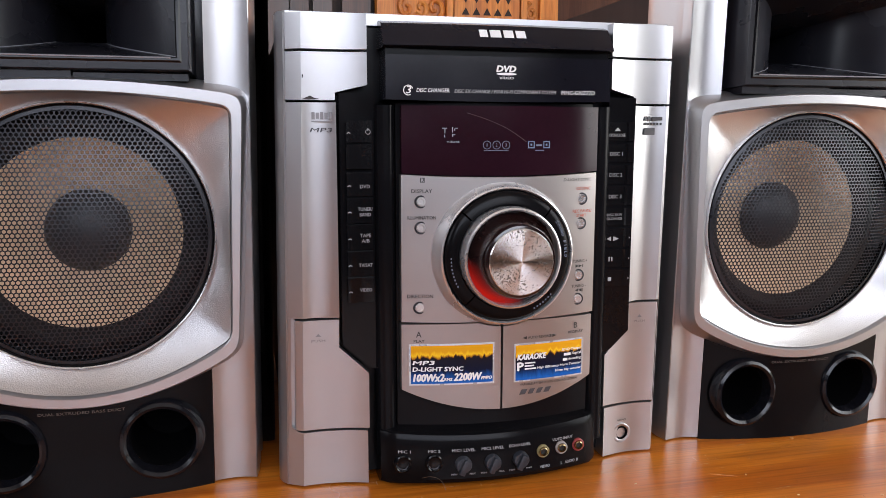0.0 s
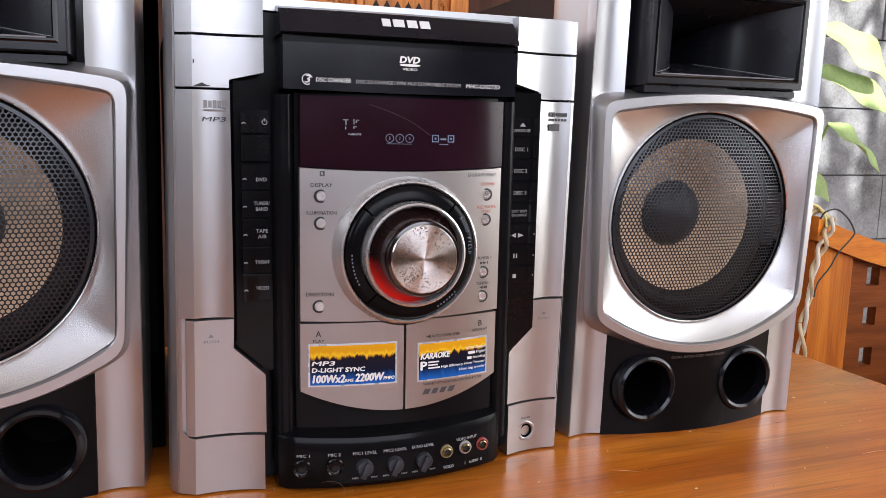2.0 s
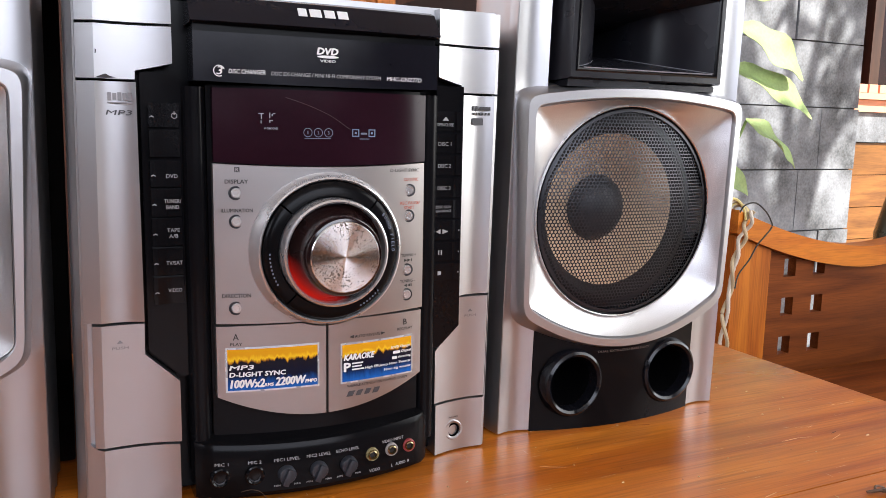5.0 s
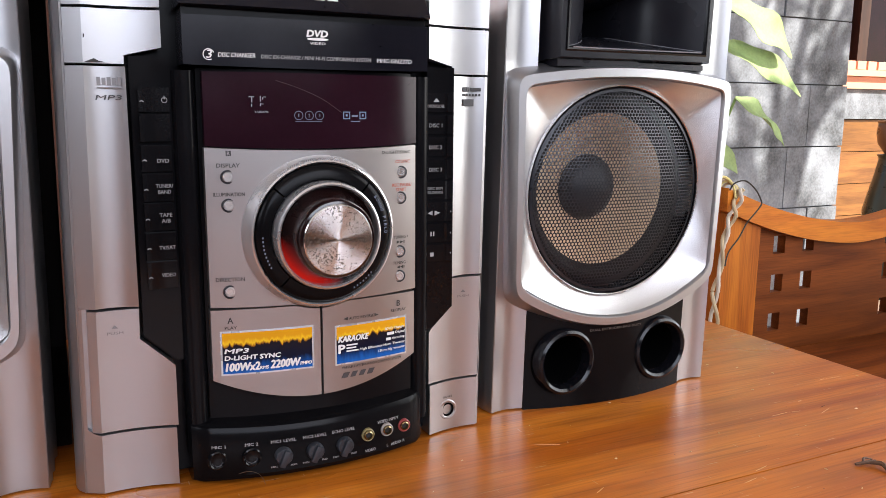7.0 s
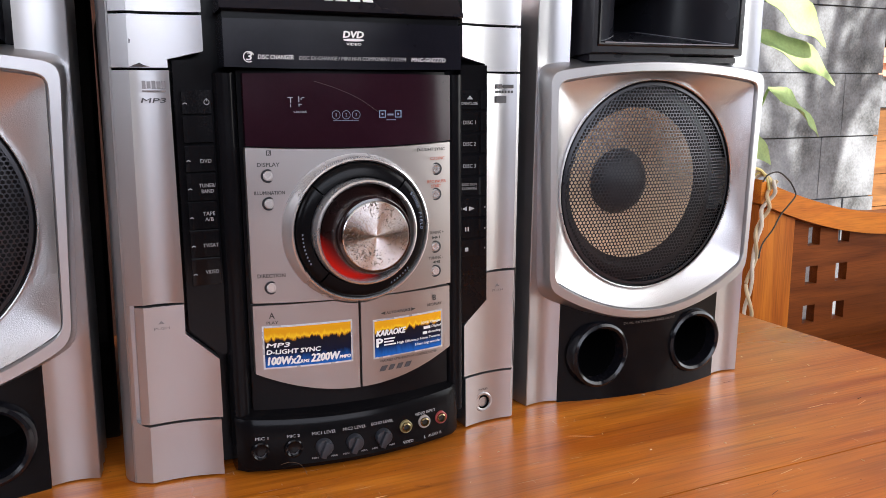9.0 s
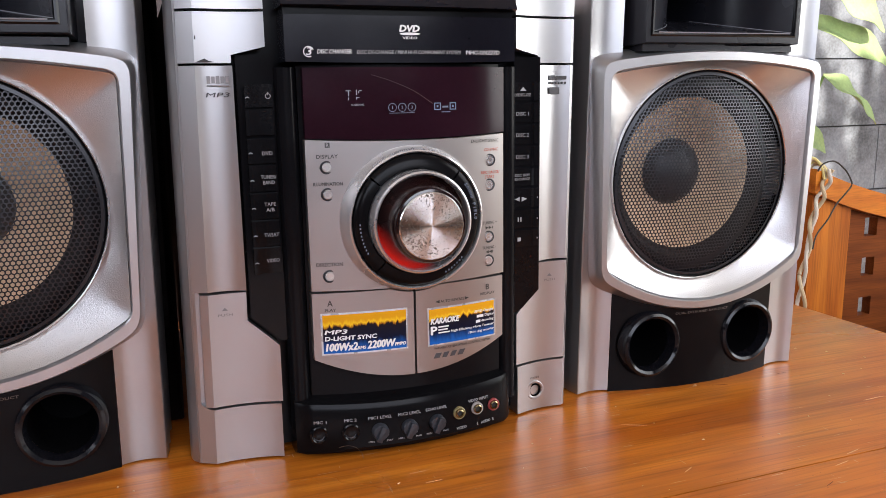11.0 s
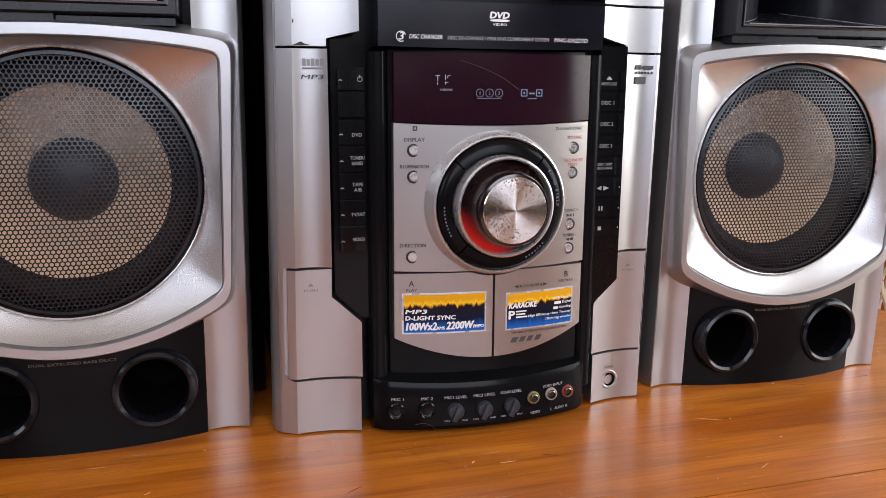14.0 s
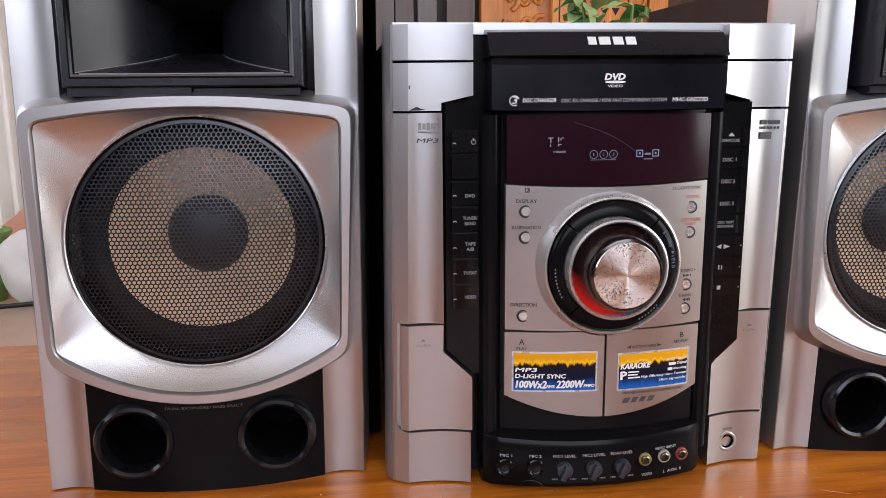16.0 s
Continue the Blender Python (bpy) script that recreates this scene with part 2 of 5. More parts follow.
def knob_metal():
    """Lathe-turned aluminium: gloss stretched round the centre, worn through in dark specks."""
    m = material("turned_aluminium", (0.86, 0.85, 0.83), 0.24, 1.0, 0.06, (60, 60, 60), 900, aniso=1.0, rough_spread=0.03)
    nt, n = m.node_tree, m.node_tree.nodes
    b = n["Principled BSDF"]
    tan = n.new("ShaderNodeTangent")
    tan.direction_type, tan.axis = "RADIAL", "Y"
    nt.links.new(tan.outputs[0], b.inputs["Tangent"])
    b.inputs["Anisotropic Rotation"].default_value = 0.25
    tc = n.new("ShaderNodeTexCoord")
    spot = n.new("ShaderNodeTexNoise")
    spot.inputs["Scale"].default_value, spot.inputs["Detail"].default_value = 900, 2
    nt.links.new(tc.outputs["Object"], spot.inputs["Vector"])
    patch = n.new("ShaderNodeTexNoise")
    patch.inputs["Scale"].default_value = 70
    nt.links.new(tc.outputs["Object"], patch.inputs["Vector"])
    add = n.new("ShaderNodeMath")
    add.operation = "MULTIPLY_ADD"
    add.inputs[1].default_value = 0.45
    nt.links.new(patch.outputs[0], add.inputs[0])
    nt.links.new(spot.outputs[0], add.inputs[2])
    cut = n.new("ShaderNodeMapRange")
    cut.inputs["From Min"].default_value, cut.inputs["From Max"].default_value = 0.825, 0.86
    nt.links.new(add.outputs[0], cut.inputs["Value"])
    mix = n.new("ShaderNodeMix")
    mix.data_type = "RGBA"
    mix.inputs["B"].default_value = (0.07, 0.055, 0.045, 1)
    old = b.inputs["Base Color"].links[0].from_socket
    nt.links.new(cut.outputs[0], mix.inputs["Factor"])
    nt.links.new(old, mix.inputs["A"])
    nt.links.new(mix.outputs["Result"], b.inputs["Base Color"])
    inv = n.new("ShaderNodeMath")
    inv.operation = "SUBTRACT"
    inv.inputs[0].default_value = 1.0
    nt.links.new(cut.outputs[0], inv.inputs[1])
    nt.links.new(inv.outputs[0], b.inputs["Metallic"])
    return m


def glow_ring():
    """Red light ring, brightest at the lower left; its glow on the knob's skirt is emission too."""
    m = material("lit_red_ring_and_skirt", (0.012, 0.004, 0.004), 0.16, coat=0.5)
    nt, n = m.node_tree, m.node_tree.nodes
    b = n["Principled BSDF"]
    tc = n.new("ShaderNodeTexCoord")
    dot = n.new("ShaderNodeVectorMath")
    dot.operation = "DOT_PRODUCT"
    dot.inputs[1].default_value = (-0.60, 0.0, -0.80)
    sub = n.new("ShaderNodeVectorMath")
    sub.operation = "SUBTRACT"
    sub.inputs[1].default_value = (0.0055, 0, 0.1710)
    nt.links.new(tc.outputs["Object"], sub.inputs[0])
    nt.links.new(sub.outputs[0], dot.inputs[0])
    r = n.new("ShaderNodeMapRange")
    r.inputs["From Min"].default_value, r.inputs["From Max"].default_value = 0.018, 0.034
    nt.links.new(dot.outputs["Value"], r.inputs["Value"])
    sep = n.new("ShaderNodeSeparateXYZ")
    nt.links.new(tc.outputs["Object"], sep.inputs[0])
    d = n.new("ShaderNodeMapRange")
    d.inputs["From Min"].default_value, d.inputs["From Max"].default_value = -0.058, -0.040
    d.inputs["To Max"].default_value = 0.24
    nt.links.new(sep.outputs["Y"], d.inputs["Value"])
    mul = n.new("ShaderNodeMath")
    mul.operation = "MULTIPLY"
    nt.links.new(r.outputs[0], mul.inputs[0])
    nt.links.new(d.outputs[0], mul.inputs[1])
    nt.links.new(mul.outputs[0], b.inputs["Emission Strength"])
    b.inputs["Emission Color"].default_value = (1.0, 0.022, 0.012, 1)
    return m


def sticker_print(name, z0, z1):
    """Printed label: golden stage lights above a dark crowd, fading into blue below."""
    m = material(name, (0.5, 0.5, 0.5), 0.38, 0.0, 0.05, spec=0.12)
    nt, n = m.node_tree, m.node_tree.nodes
    b = n["Principled BSDF"]
    tc = n.new("ShaderNodeTexCoord")
    sep = n.new("ShaderNodeSeparateXYZ")
    nt.links.new(tc.outputs["Object"], sep.inputs[0])
    h = n.new("ShaderNodeMapRange")
    h.inputs["From Min"].default_value, h.inputs["From Max"].default_value = z0, z1
    nt.links.new(sep.outputs["Z"], h.inputs["Value"])
    mp = n.new("ShaderNodeMapping")
    mp.inputs["Scale"].default_value = (360, 0, 90)
    nt.links.new(tc.outputs["Object"], mp.inputs[0])
    crowd = n.new("ShaderNodeTexNoise")
    crowd.inputs["Scale"].default_value, crowd.inputs["Detail"].default_value = 1.0, 3
    nt.links.new(mp.outputs[0], crowd.inputs["Vector"])
    edge = n.new("ShaderNodeMath")
    edge.operation = "MULTIPLY_ADD"
    edge.inputs[1].default_value = 0.34
    nt.links.new(crowd.outputs[0], edge.inputs[0])
    nt.links.new(h.outputs[0], edge.inputs[2])
    ramp = n.new("ShaderNodeValToRGB")
    e = ramp.color_ramp.elements
    e[0].position, e[0].color = 0.14, (0.012, 0.11, 0.42, 1)
    e[1].position, e[1].color = 0.46, (0.004, 0.006, 0.022, 1)
    for p, c in ((0.795, (0.010, 0.008, 0.012, 1)), (0.822, (0.34, 0.13, 0.01, 1)), (0.87, (0.80, 0.50, 0.02, 1)), (0.95, (0.66, 0.31, 0.01, 1))):
        k = e.new(p)
        k.color = c
    scale = n.new("ShaderNodeMath")
    scale.operation = "MULTIPLY"
    scale.inputs[1].default_value = 0.93
    nt.links.new(edge.outputs[0], scale.inputs[0])
    nt.links.new(scale.outputs[0], ramp.inputs[0])
    nt.links.new(ramp.outputs[0], b.inputs["Base Color"])
    return m


def worn_top(m):
    """Wear on the varnish: pale short scratches along and across the grain, dark pinholes."""
    nt, n = m.node_tree, m.node_tree.nodes
    b = n["Principled BSDF"]
    tc = n.new("ShaderNodeTexCoord")
    def marks(scale, lo, hi, turn=0.0):
        mp = n.new("ShaderNodeMapping")
        mp.inputs["Scale"].default_value = scale
        mp.inputs["Rotation"].default_value = (0, 0, turn)
        nt.links.new(tc.outputs["Object"], mp.inputs[0])
        t = n.new("ShaderNodeTexNoise")
        t.inputs["Scale"].default_value, t.inputs["Detail"].default_value = 1.0, 2
        nt.links.new(mp.outputs[0], t.inputs["Vector"])
        r = n.new("ShaderNodeMapRange")
        r.inputs["From Min"].default_value, r.inputs["From Max"].default_value = lo, hi
        nt.links.new(t.outputs[0], r.inputs["Value"])
        return r.outputs[0]
    col = b.inputs["Base Color"].links[0].from_socket
    for fac, amount, tone in ((marks((38, 620, 40), 0.70, 0.76), 0.55, (0.62, 0.42, 0.26, 1)), (marks((420, 60, 40), 0.73, 0.78, 0.5), 0.5, (0.60, 0.40, 0.25, 1)), (marks((9, 24, 40), 0.52, 0.72), 0.30, (0.17, 0.05, 0.014, 1)), (marks((330, 420, 40), 0.73, 0.78), 0.8, (0.09, 0.02, 0.004, 1)), (marks((7, 160, 40), 0.58, 0.74), 0.35, (0.16, 0.034, 0.004, 1))):
        k = n.new("ShaderNodeMath")
        k.operation = "MULTIPLY"
        k.inputs[1].default_value = amount
        nt.links.new(fac, k.inputs[0])
        mix = n.new("ShaderNodeMix")
        mix.data_type = "RGBA"
        mix.inputs["B"].default_value = tone
        nt.links.new(k.outputs[0], mix.inputs["Factor"])
        nt.links.new(col, mix.inputs["A"])
        col = mix.outputs["Result"]
    nt.links.new(col, b.inputs["Base Color"])


worn_top(TABLE)
KNOB = knob_metal()
GLOW = glow_ring()


# ---- mesh helpers ----
def part(name, bm, mat, parent=None, label="", bevel=0.0, smooth=True, sharp=32, kind=""):
    """Link a bmesh as one mesh object under a thing or a part."""
    if bevel:
        edges = [e for e in bm.edges if len(e.link_faces) == 2 and e.calc_face_angle(0) > 0.6]
        bmesh.ops.bevel(bm, geom=edges, offset=bevel, offset_type="OFFSET", segments=2, profile=0.6, affect="EDGES", clamp_overlap=True)
    bmesh.ops.recalc_face_normals(bm, faces=bm.faces)
    me = bpy.data.meshes.new(name)
    bm.to_mesh(me)
    bm.free()
    if smooth:
        me.shade_smooth()
        me.set_sharp_from_angle(angle=radians(sharp))
    me.materials.append(mat)
    ob = new(name, me)
    if parent:
        ob.parent = parent
    if label or kind:
        tagged(ob, label, kind=kind)
    return ob


def thing(name, label, category, group="", at=(0, 0, 0), turn=0.0, kind=""):
    ob = new(name)
    ob.empty_display_size = 0.05
    ob.matrix_basis = pose(*at, 0, 0, turn)
    return tagged(ob, label, category, group, kind)


def box(x0, x1, y0, y1, z0, z1, bm=None):
    bm = bm or bmesh.new()
    v = [bm.verts.new((x, y, z)) for x in (x0, x1) for y in (y0, y1) for z in (z0, z1)]
    for f in ((0, 1, 3, 2), (4, 6, 7, 5), (0, 4, 5, 1), (2, 3, 7, 6), (0, 2, 6, 4), (1, 5, 7, 3)):
        bm.faces.new([v[i] for i in f])
    return bm


def spaced(a, b, n):
    return [a + (b - a) * i / n for i in range(n + 1)]


def strip(xs, ztop, zbot, yfront, yback, bm=None):
    """A solid whose front follows y = yfront(x), between the heights zbot(x) and ztop(x)."""
    bm = bm or bmesh.new()
    cols = []
    for x in xs:
        t, b = ztop(x), zbot(x)
        yf, yb = yfront(x), yback(x) if callable(yback) else yback
        cols.append([bm.verts.new(p) for p in ((x, yf, b), (x, yf, t), (x, yb, t), (x, yb, b))])
    for c, d in zip(cols, cols[1:]):
        for i in range(4):
            j = (i + 1) % 4
            bm.faces.new((c[i], d[i], d[j], c[j]))
    bm.faces.new(cols[0])
    bm.faces.new(cols[-1][::-1])
    return bm


def const(v):
    return lambda x: v


def prism_z(plan, z0, z1, bm=None):
    bm = bm or bmesh.new()
    lo = [bm.verts.new((x, y, z0)) for x, y in plan]
    hi = [bm.verts.new((x, y, z1)) for x, y in plan]
    n = len(plan)
    for i in range(n):
        bm.faces.new((lo[i], lo[(i + 1) % n], hi[(i + 1) % n], hi[i]))
    bm.faces.new(lo[::-1])
    bm.faces.new(hi)
    return bm


def prism_y(outline, y0, y1, bm=None):
    """An outline in x and z, drawn out from y0 to y1."""
    bm = bm or bmesh.new()
    a = [bm.verts.new((x, y0, z)) for x, z in outline]
    b = [bm.verts.new((x, y1, z)) for x, z in outline]
    n = len(outline)
    for i in range(n):
        bm.faces.new((a[i], b[i], b[(i + 1) % n], a[(i + 1) % n]))
    bm.faces.new(a)
    bm.faces.new(b[::-1])
    return bm


def lathe(profile, cx, cz, n=64, bm=None, a0=0.0, a1=360.0, closed=False):
    """Turn rows of (radius, y) round the axis along y through (cx, cz)."""
    bm = bm or bmesh.new()
    full = a1 - a0 >= 359.9
    rings = []
    for r, y in profile:
        if r < 1e-6:
            rings.append([bm.verts.new((cx, y, cz))])
            continue
        steps = n if full else n + 1
        rings.append([bm.verts.new((cx + r * math.cos(a), y, cz + r * math.sin(a)))
                      for a in (radians(a0 + (a1 - a0) * i / n) for i in range(steps))])
    pairs = list(zip(rings, rings[1:]))
    if closed:
        pairs.append((rings[-1], rings[0]))
    for p, q in pairs:
        for i in range(n):
            j = (i + 1) % len(p) if len(p) > 1 else 0
            k = (i + 1) % len(q) if len(q) > 1 else 0
            if len(p) == 1:
                bm.faces.new((p[0], q[i], q[k]))
            elif len(q) == 1:
                bm.faces.new((p[i], q[0], p[j]))
            else:
                bm.faces.new((p[i], q[i], q[k], p[j]))
    if closed and not full:
        bm.faces.new([r[0] for r in rings])
        bm.faces.new([r[-1] for r in rings][::-1])
    return bm


def tube(points, radius, n=8, bm=None, taper=None):
    """A round rope along a row of points, smoothed between them."""
    bm = bm or bmesh.new()
    p = [Vector(q) for q in points]
    path = []
    for i in range(len(p) - 1):
        a, b, c, d = p[max(i - 1, 0)], p[i], p[i + 1], p[min(i + 2, len(p) - 1)]
        for k in range(6):
            t = k / 6
            path.append(0.5 * (2 * b + (c - a) * t + (2 * a - 5 * b + 4 * c - d) * t * t + (3 * b - a - 3 * c + d) * t ** 3))
    path.append(p[-1])
    rings = []
    for i, q in enumerate(path):
        way = (path[min(i + 1, len(path) - 1)] - path[max(i - 1, 0)]).normalized()
        side = way.cross(Vector((0.31, 0.2, 0.93))).normalized()
        up = way.cross(side)
        r = radius * (taper(i / (len(path) - 1)) if taper else 1)
        rings.append([bm.verts.new(q + r * (side * math.cos(a) + up * math.sin(a))) for a in (2 * math.pi * k / n for k in range(n))])
    for a, b in zip(rings, rings[1:]):
        for k in range(n):
            bm.faces.new((a[k], b[k], b[(k + 1) % n], a[(k + 1) % n]))
    bm.faces.new(rings[0][::-1])
    bm.faces.new(rings[-1])
    return bm


def lettering(body, x, z, w, h, surface, mat, parent, lean=0.0, lift=0.0004, turn=0.0, name="lettering", bold=0.022):
    """Printed words, w wide and h high round (x, z), laid on the surface y = surface(x); bold thickens the strokes."""
    cu = bpy.data.curves.new("words", "FONT")
    cu.body, cu.size, cu.resolution_u = body, 1.0, 2
    tmp = bpy.data.objects.new("words", cu)
    flat = bpy.data.meshes.new_from_object(tmp)
    bpy.data.objects.remove(tmp)
    bpy.data.curves.remove(cu)
    pts = [(v.co.x, v.co.y) for v in flat.vertices]
    polys = [tuple(f.vertices) for f in flat.polygons]
    bpy.data.meshes.remove(flat)
    xs, ys = [p[0] for p in pts], [p[1] for p in pts]
    x0, x1, y0, y1 = min(xs), max(xs), min(ys), max(ys)
    ca, sa = math.cos(radians(turn)), math.sin(radians(turn))
    shifts = [(0, 0), (-1, 0), (1, 0), (0, 0.7), (0, -0.7)] if bold else [(0, 0)]
    verts, faces = [], []
    for i, (dx, dz) in enumerate(shifts):
        base = len(verts)
        for px, py in pts:
            a = ((px - x0) / (x1 - x0) - 0.5) * w + dx * bold * h
            b = ((py - y0) / (y1 - y0) - 0.5) * h + dz * bold * h
            a += lean * b
            a, b = a * ca - b * sa, a * sa + b * ca
            verts.append((x + a, surface(x + a) - lift - 0.00001 * i, z + b))
        faces += [tuple(k + base for k in f) for f in polys]
    me = bpy.data.meshes.new(name)
    me.from_pydata(verts, [], faces)
    me.materials.append(mat)
    ob = new(name, me)
    ob.parent = parent
    return ob


def plate(outline, surface, mat, parent, name="mark", lift=0.0004, thick=0.0003):
    """A small printed or raised shape on the surface y = surface(x)."""
    bm = bmesh.new()
    a = [bm.verts.new((x, surface(x) - lift, z)) for x, z in outline]
    b = [bm.verts.new((x, surface(x) - lift + thick, z)) for x, z in outline]
    n = len(a)
    bm.faces.new(a)
    bm.faces.new(b[::-1])
    for i in range(n):
        bm.faces.new((a[i], b[i], b[(i + 1) % n], a[(i + 1) % n]))
    return part(name, bm, mat, parent, smooth=False)


def bar(x, z, w, h, surface, mat, parent, name="mark", lift=0.0004):
    return plate([(x - w / 2, z - h / 2), (x + w / 2, z - h / 2), (x + w / 2, z + h / 2), (x - w / 2, z + h / 2)], surface, mat, parent, name, lift)


# ---- table ----
def build_table():
    t = thing("table", "varnished orange teak table top with long boards", "table", at=(0, 0, -0.62))
    H = 0.62
    edges = [-0.755, -0.455, -0.162, 0.40]
    for a, b in zip(edges, edges[1:]):
        part("board", box(-0.80, 0.556, a + 0.0007, b - 0.0007, H - 0.032, H), TABLE, t, bevel=0.0006)
    # wear: pale shallow scratches and dark nicks in the varnish
    rng = random.Random(31)
    for i in range(46):
        x, y, ln, a = rng.uniform(0.16, 0.55), rng.uniform(-0.34, 0.12), rng.uniform(0.004, 0.022), rng.gauss(0.1, 0.35)
        if i > 30:
            x, y = rng.uniform(-0.45, 0.2), rng.uniform(-0.3, -0.06)
        hw = rng.uniform(0.00018, 0.0005)
        ca, sa = math.cos(a), math.sin(a)
        out = [(x + ca * u - sa * v, y + sa * u + ca * v) for u, v in ((-ln / 2, 0), (-ln / 5, -hw), (ln / 3, -hw * 0.7), (ln / 2, 0.0002), (ln / 4, hw), (-ln / 3, hw * 0.8))]
        part("scratch", prism_z(out, H, H + 0.00012), PALE_SCRATCH if i % 4 else DARK_NICK, t, smooth=False)
    for y0, y1 in ((-0.715, -0.69), (0.335, 0.36)):
        part("apron", box(-0.72, 0.476, y0, y1, H - 0.11, H - 0.033), TABLE, t, bevel=0.002)
    for x in (-0.75, 0.506):
        part("apron", box(x - 0.012, x + 0.012, -0.66, 0.30, H - 0.11, H - 0.033), TABLE, t, bevel=0.002)
        for y in (-0.70, 0.345):
            part("leg", box(x - 0.028, x + 0.028, y - 0.028, y + 0.028, 0, H - 0.033), CHAIR_UP, t, bevel=0.004)


build_table()

# ---- stereo system, standing on the table ----
CX = 0.0045
RX, RZ = 0.0055, 0.1710


def fp(x):
    """Bowed front of the middle section."""
    return -0.013 - 0.010 * (1 - ((x - CX) / 0.0745) ** 2)


def fj(x):
    """Bowed front of the socket strip at the foot."""
    return -0.018 - 0.014 * (1 - ((x - 0.001) / 0.082) ** 2)


def flute(a, b, depth=0.0036):
    m, hw = (a + b) / 2, (b - a) / 2
    return lambda x: depth * (1 - min(1.0, abs((x - m) / hw)) ** 2)


def build_stereo():
    s = thing("stereo_system", "silver and black mini stereo with a big round volume dial", "stereo system")
    part("casing", box(-0.1465, 0.1400, 0.0325, 0.360, 0.006, 0.331), BLACK_SHEET, s, "black painted steel casing", bevel=0.002)
    part("top_cover", prism_z([(-0.1440, 0.004), (0.1440, 0.004), (0.1495, 0.012), (0.1500, 0.030), (0.1345, 0.034), (0.1345, 0.358), (-0.1345, 0.358), (-0.1345, 0.034), (-0.1500, 0.030), (-0.1495, 0.012)], 0.3315, 0.3395), SILVER, s, bevel=0.002)
    part("front_frame", strip(spaced(-0.1385, 0.1375, 24), const(0.3305), const(0.004), const(0.008), 0.024), BLACK_TRIM, s, "black front frame")
    # outer trims along both sides
    for sgn in (-1, 1):
        plan = [(0.1486, 0.0060), (0.1492, 0.0040), (0.1504, 0.0036), (0.1512, 0.0056), (0.1538, 0.0090), (0.1552, 0.0140), (0.1556, 0.0200), (0.1548, 0.0300), (0.1486, 0.0320)]
        if sgn > 0:
            plan = [(0.1410, 0.0058), (0.1424, 0.0070), (0.1450, 0.0130), (0.1465, 0.0200), (0.1470, 0.0300), (0.1410, 0.0320)]
        bm = prism_z([(sgn * x, y) for x, y in plan], 0.0012, 0.338)
        for v in bm.verts:
            v.co.x += 0.0048 * v.co.z / 0.338
        part("side_trim", bm, SILVER, s, bevel=0.0005)

    def pillar(inner, sgn, outer, lean, y_out, y_in, wing):
        """The five silver pieces of one side of the front, each folded back at its outer edge."""
        def edge(z):
            return outer + lean * z / 0.338
        def slope(x):
            return y_in + (y_out - y_in) * max(0.0, min(1.0, (x - inner) / (outer - inner)))
        def piece(name, z0, z1, inn, cut=None, fold=wing, rise=0.0):
            om = edge((z0 + z1) / 2)
            a, b = sorted((om, inn))
            fl = flute(a, b, 0.0030)
            xs = spaced(a, b, 14)
            lo, hi = const(z0), const(z1)
            if cut:
                xs = sorted(set(xs + [cut + d for d in (-1e-5, 1e-5)]))
                w = abs(cut - inn)
                if name == "tape_flap":
                    hi = lambda x: z1 if abs(x - inn) >= w else 0.085 + 0.019 * abs(x - inn) / w
                else:
                    lo = lambda x: z0 if abs(x - inn) >= w else 0.290 - 0.005 * abs(x - inn) / w
            # the fold runs back from the front's outer edge
            side = [om + sgn * fold * k for k in (0.34, 0.67, 1.0)]
            xs = sorted(xs + side)
            def front(x):
                u = sgn * (x - om)
                return fl(x) if u <= 0 else 0.57 * u
            def top(x):
                u = sgn * (x - om)
                return hi(x) + (rise * (u / fold) ** 2 if u > 0 else 0.0)
            bm = strip(xs, top, lo, front, 0.016)
            for v in bm.verts:
                v.co.x += edge(v.co.z) - om if sgn * (v.co.x - inn) > 0.002 else 0.0
                if v.co.y < 0.015:
                    v.co.y += slope(v.co.x)
            return part(name, bm, SILVER, s, bevel=0.0007)
        k = inner
        piece("cap_panel", 0.3140, 0.338, k)
        piece("upper_panel", 0.2797, 0.3122, k, k + sgn * 0.0215)
        piece("long_panel", 0.1264, 0.2780, k + sgn * 0.0215)
        piece("tape_flap", 0.0434, 0.1246, k + sgn * 0.001, k + sgn * 0.022, wing * 0.52)
        # rim of the slot beside the flap
        rim = [(outer + sgn * wing * 0.80, 0.010), (outer + sgn * wing * 0.80, wing * 0.46), (outer + sgn * wing, wing * 0.57), (outer + sgn * wing, 0.016), (outer + sgn * wing * 0.40, 0.016), (outer + sgn * wing * 0.40, 0.010)]
        bm = prism_z(rim, 0.0418, 0.1262)
        for v in bm.verts:
            v.co.x += lean * v.co.z / 0.338
            if v.co.y < 0.0155:
                v.co.y += y_out
        part("slot_rim", bm, SILVER, s, bevel=0.0006)
        return piece("foot_panel", 0.0014, 0.0416, k + sgn * 0.0022, rise=0.0060)

    pillar(-0.0900, -1, -0.1390, 0.0050, -0.0030, -0.0085, 0.0102)
    foot_r = pillar(0.0945, 1, 0.1393, 0.0052, -0.0008, -0.0060, 0.0030)
    # headphone socket
    for prof, mat, nm in (([(0.0080, 0.0030), (0.0080, -0.0016), (0.0074, -0.0022), (0.0062, -0.0020), (0.0056, -0.0014), (0.0056, 0.002)], SILVER, "socket_ring"),
                          ([(0.0057, -0.0012), (0.0042, -0.0016), (0.0040, 0.0010), (0.0, 0.0010)], BORE, "socket")):
        part(nm, lathe(prof, 0.1143, 0.0183, 32), mat, foot_r)
    pl = lambda x: -0.0030 - 0.0055 * (x + 0.1390) / 0.0490
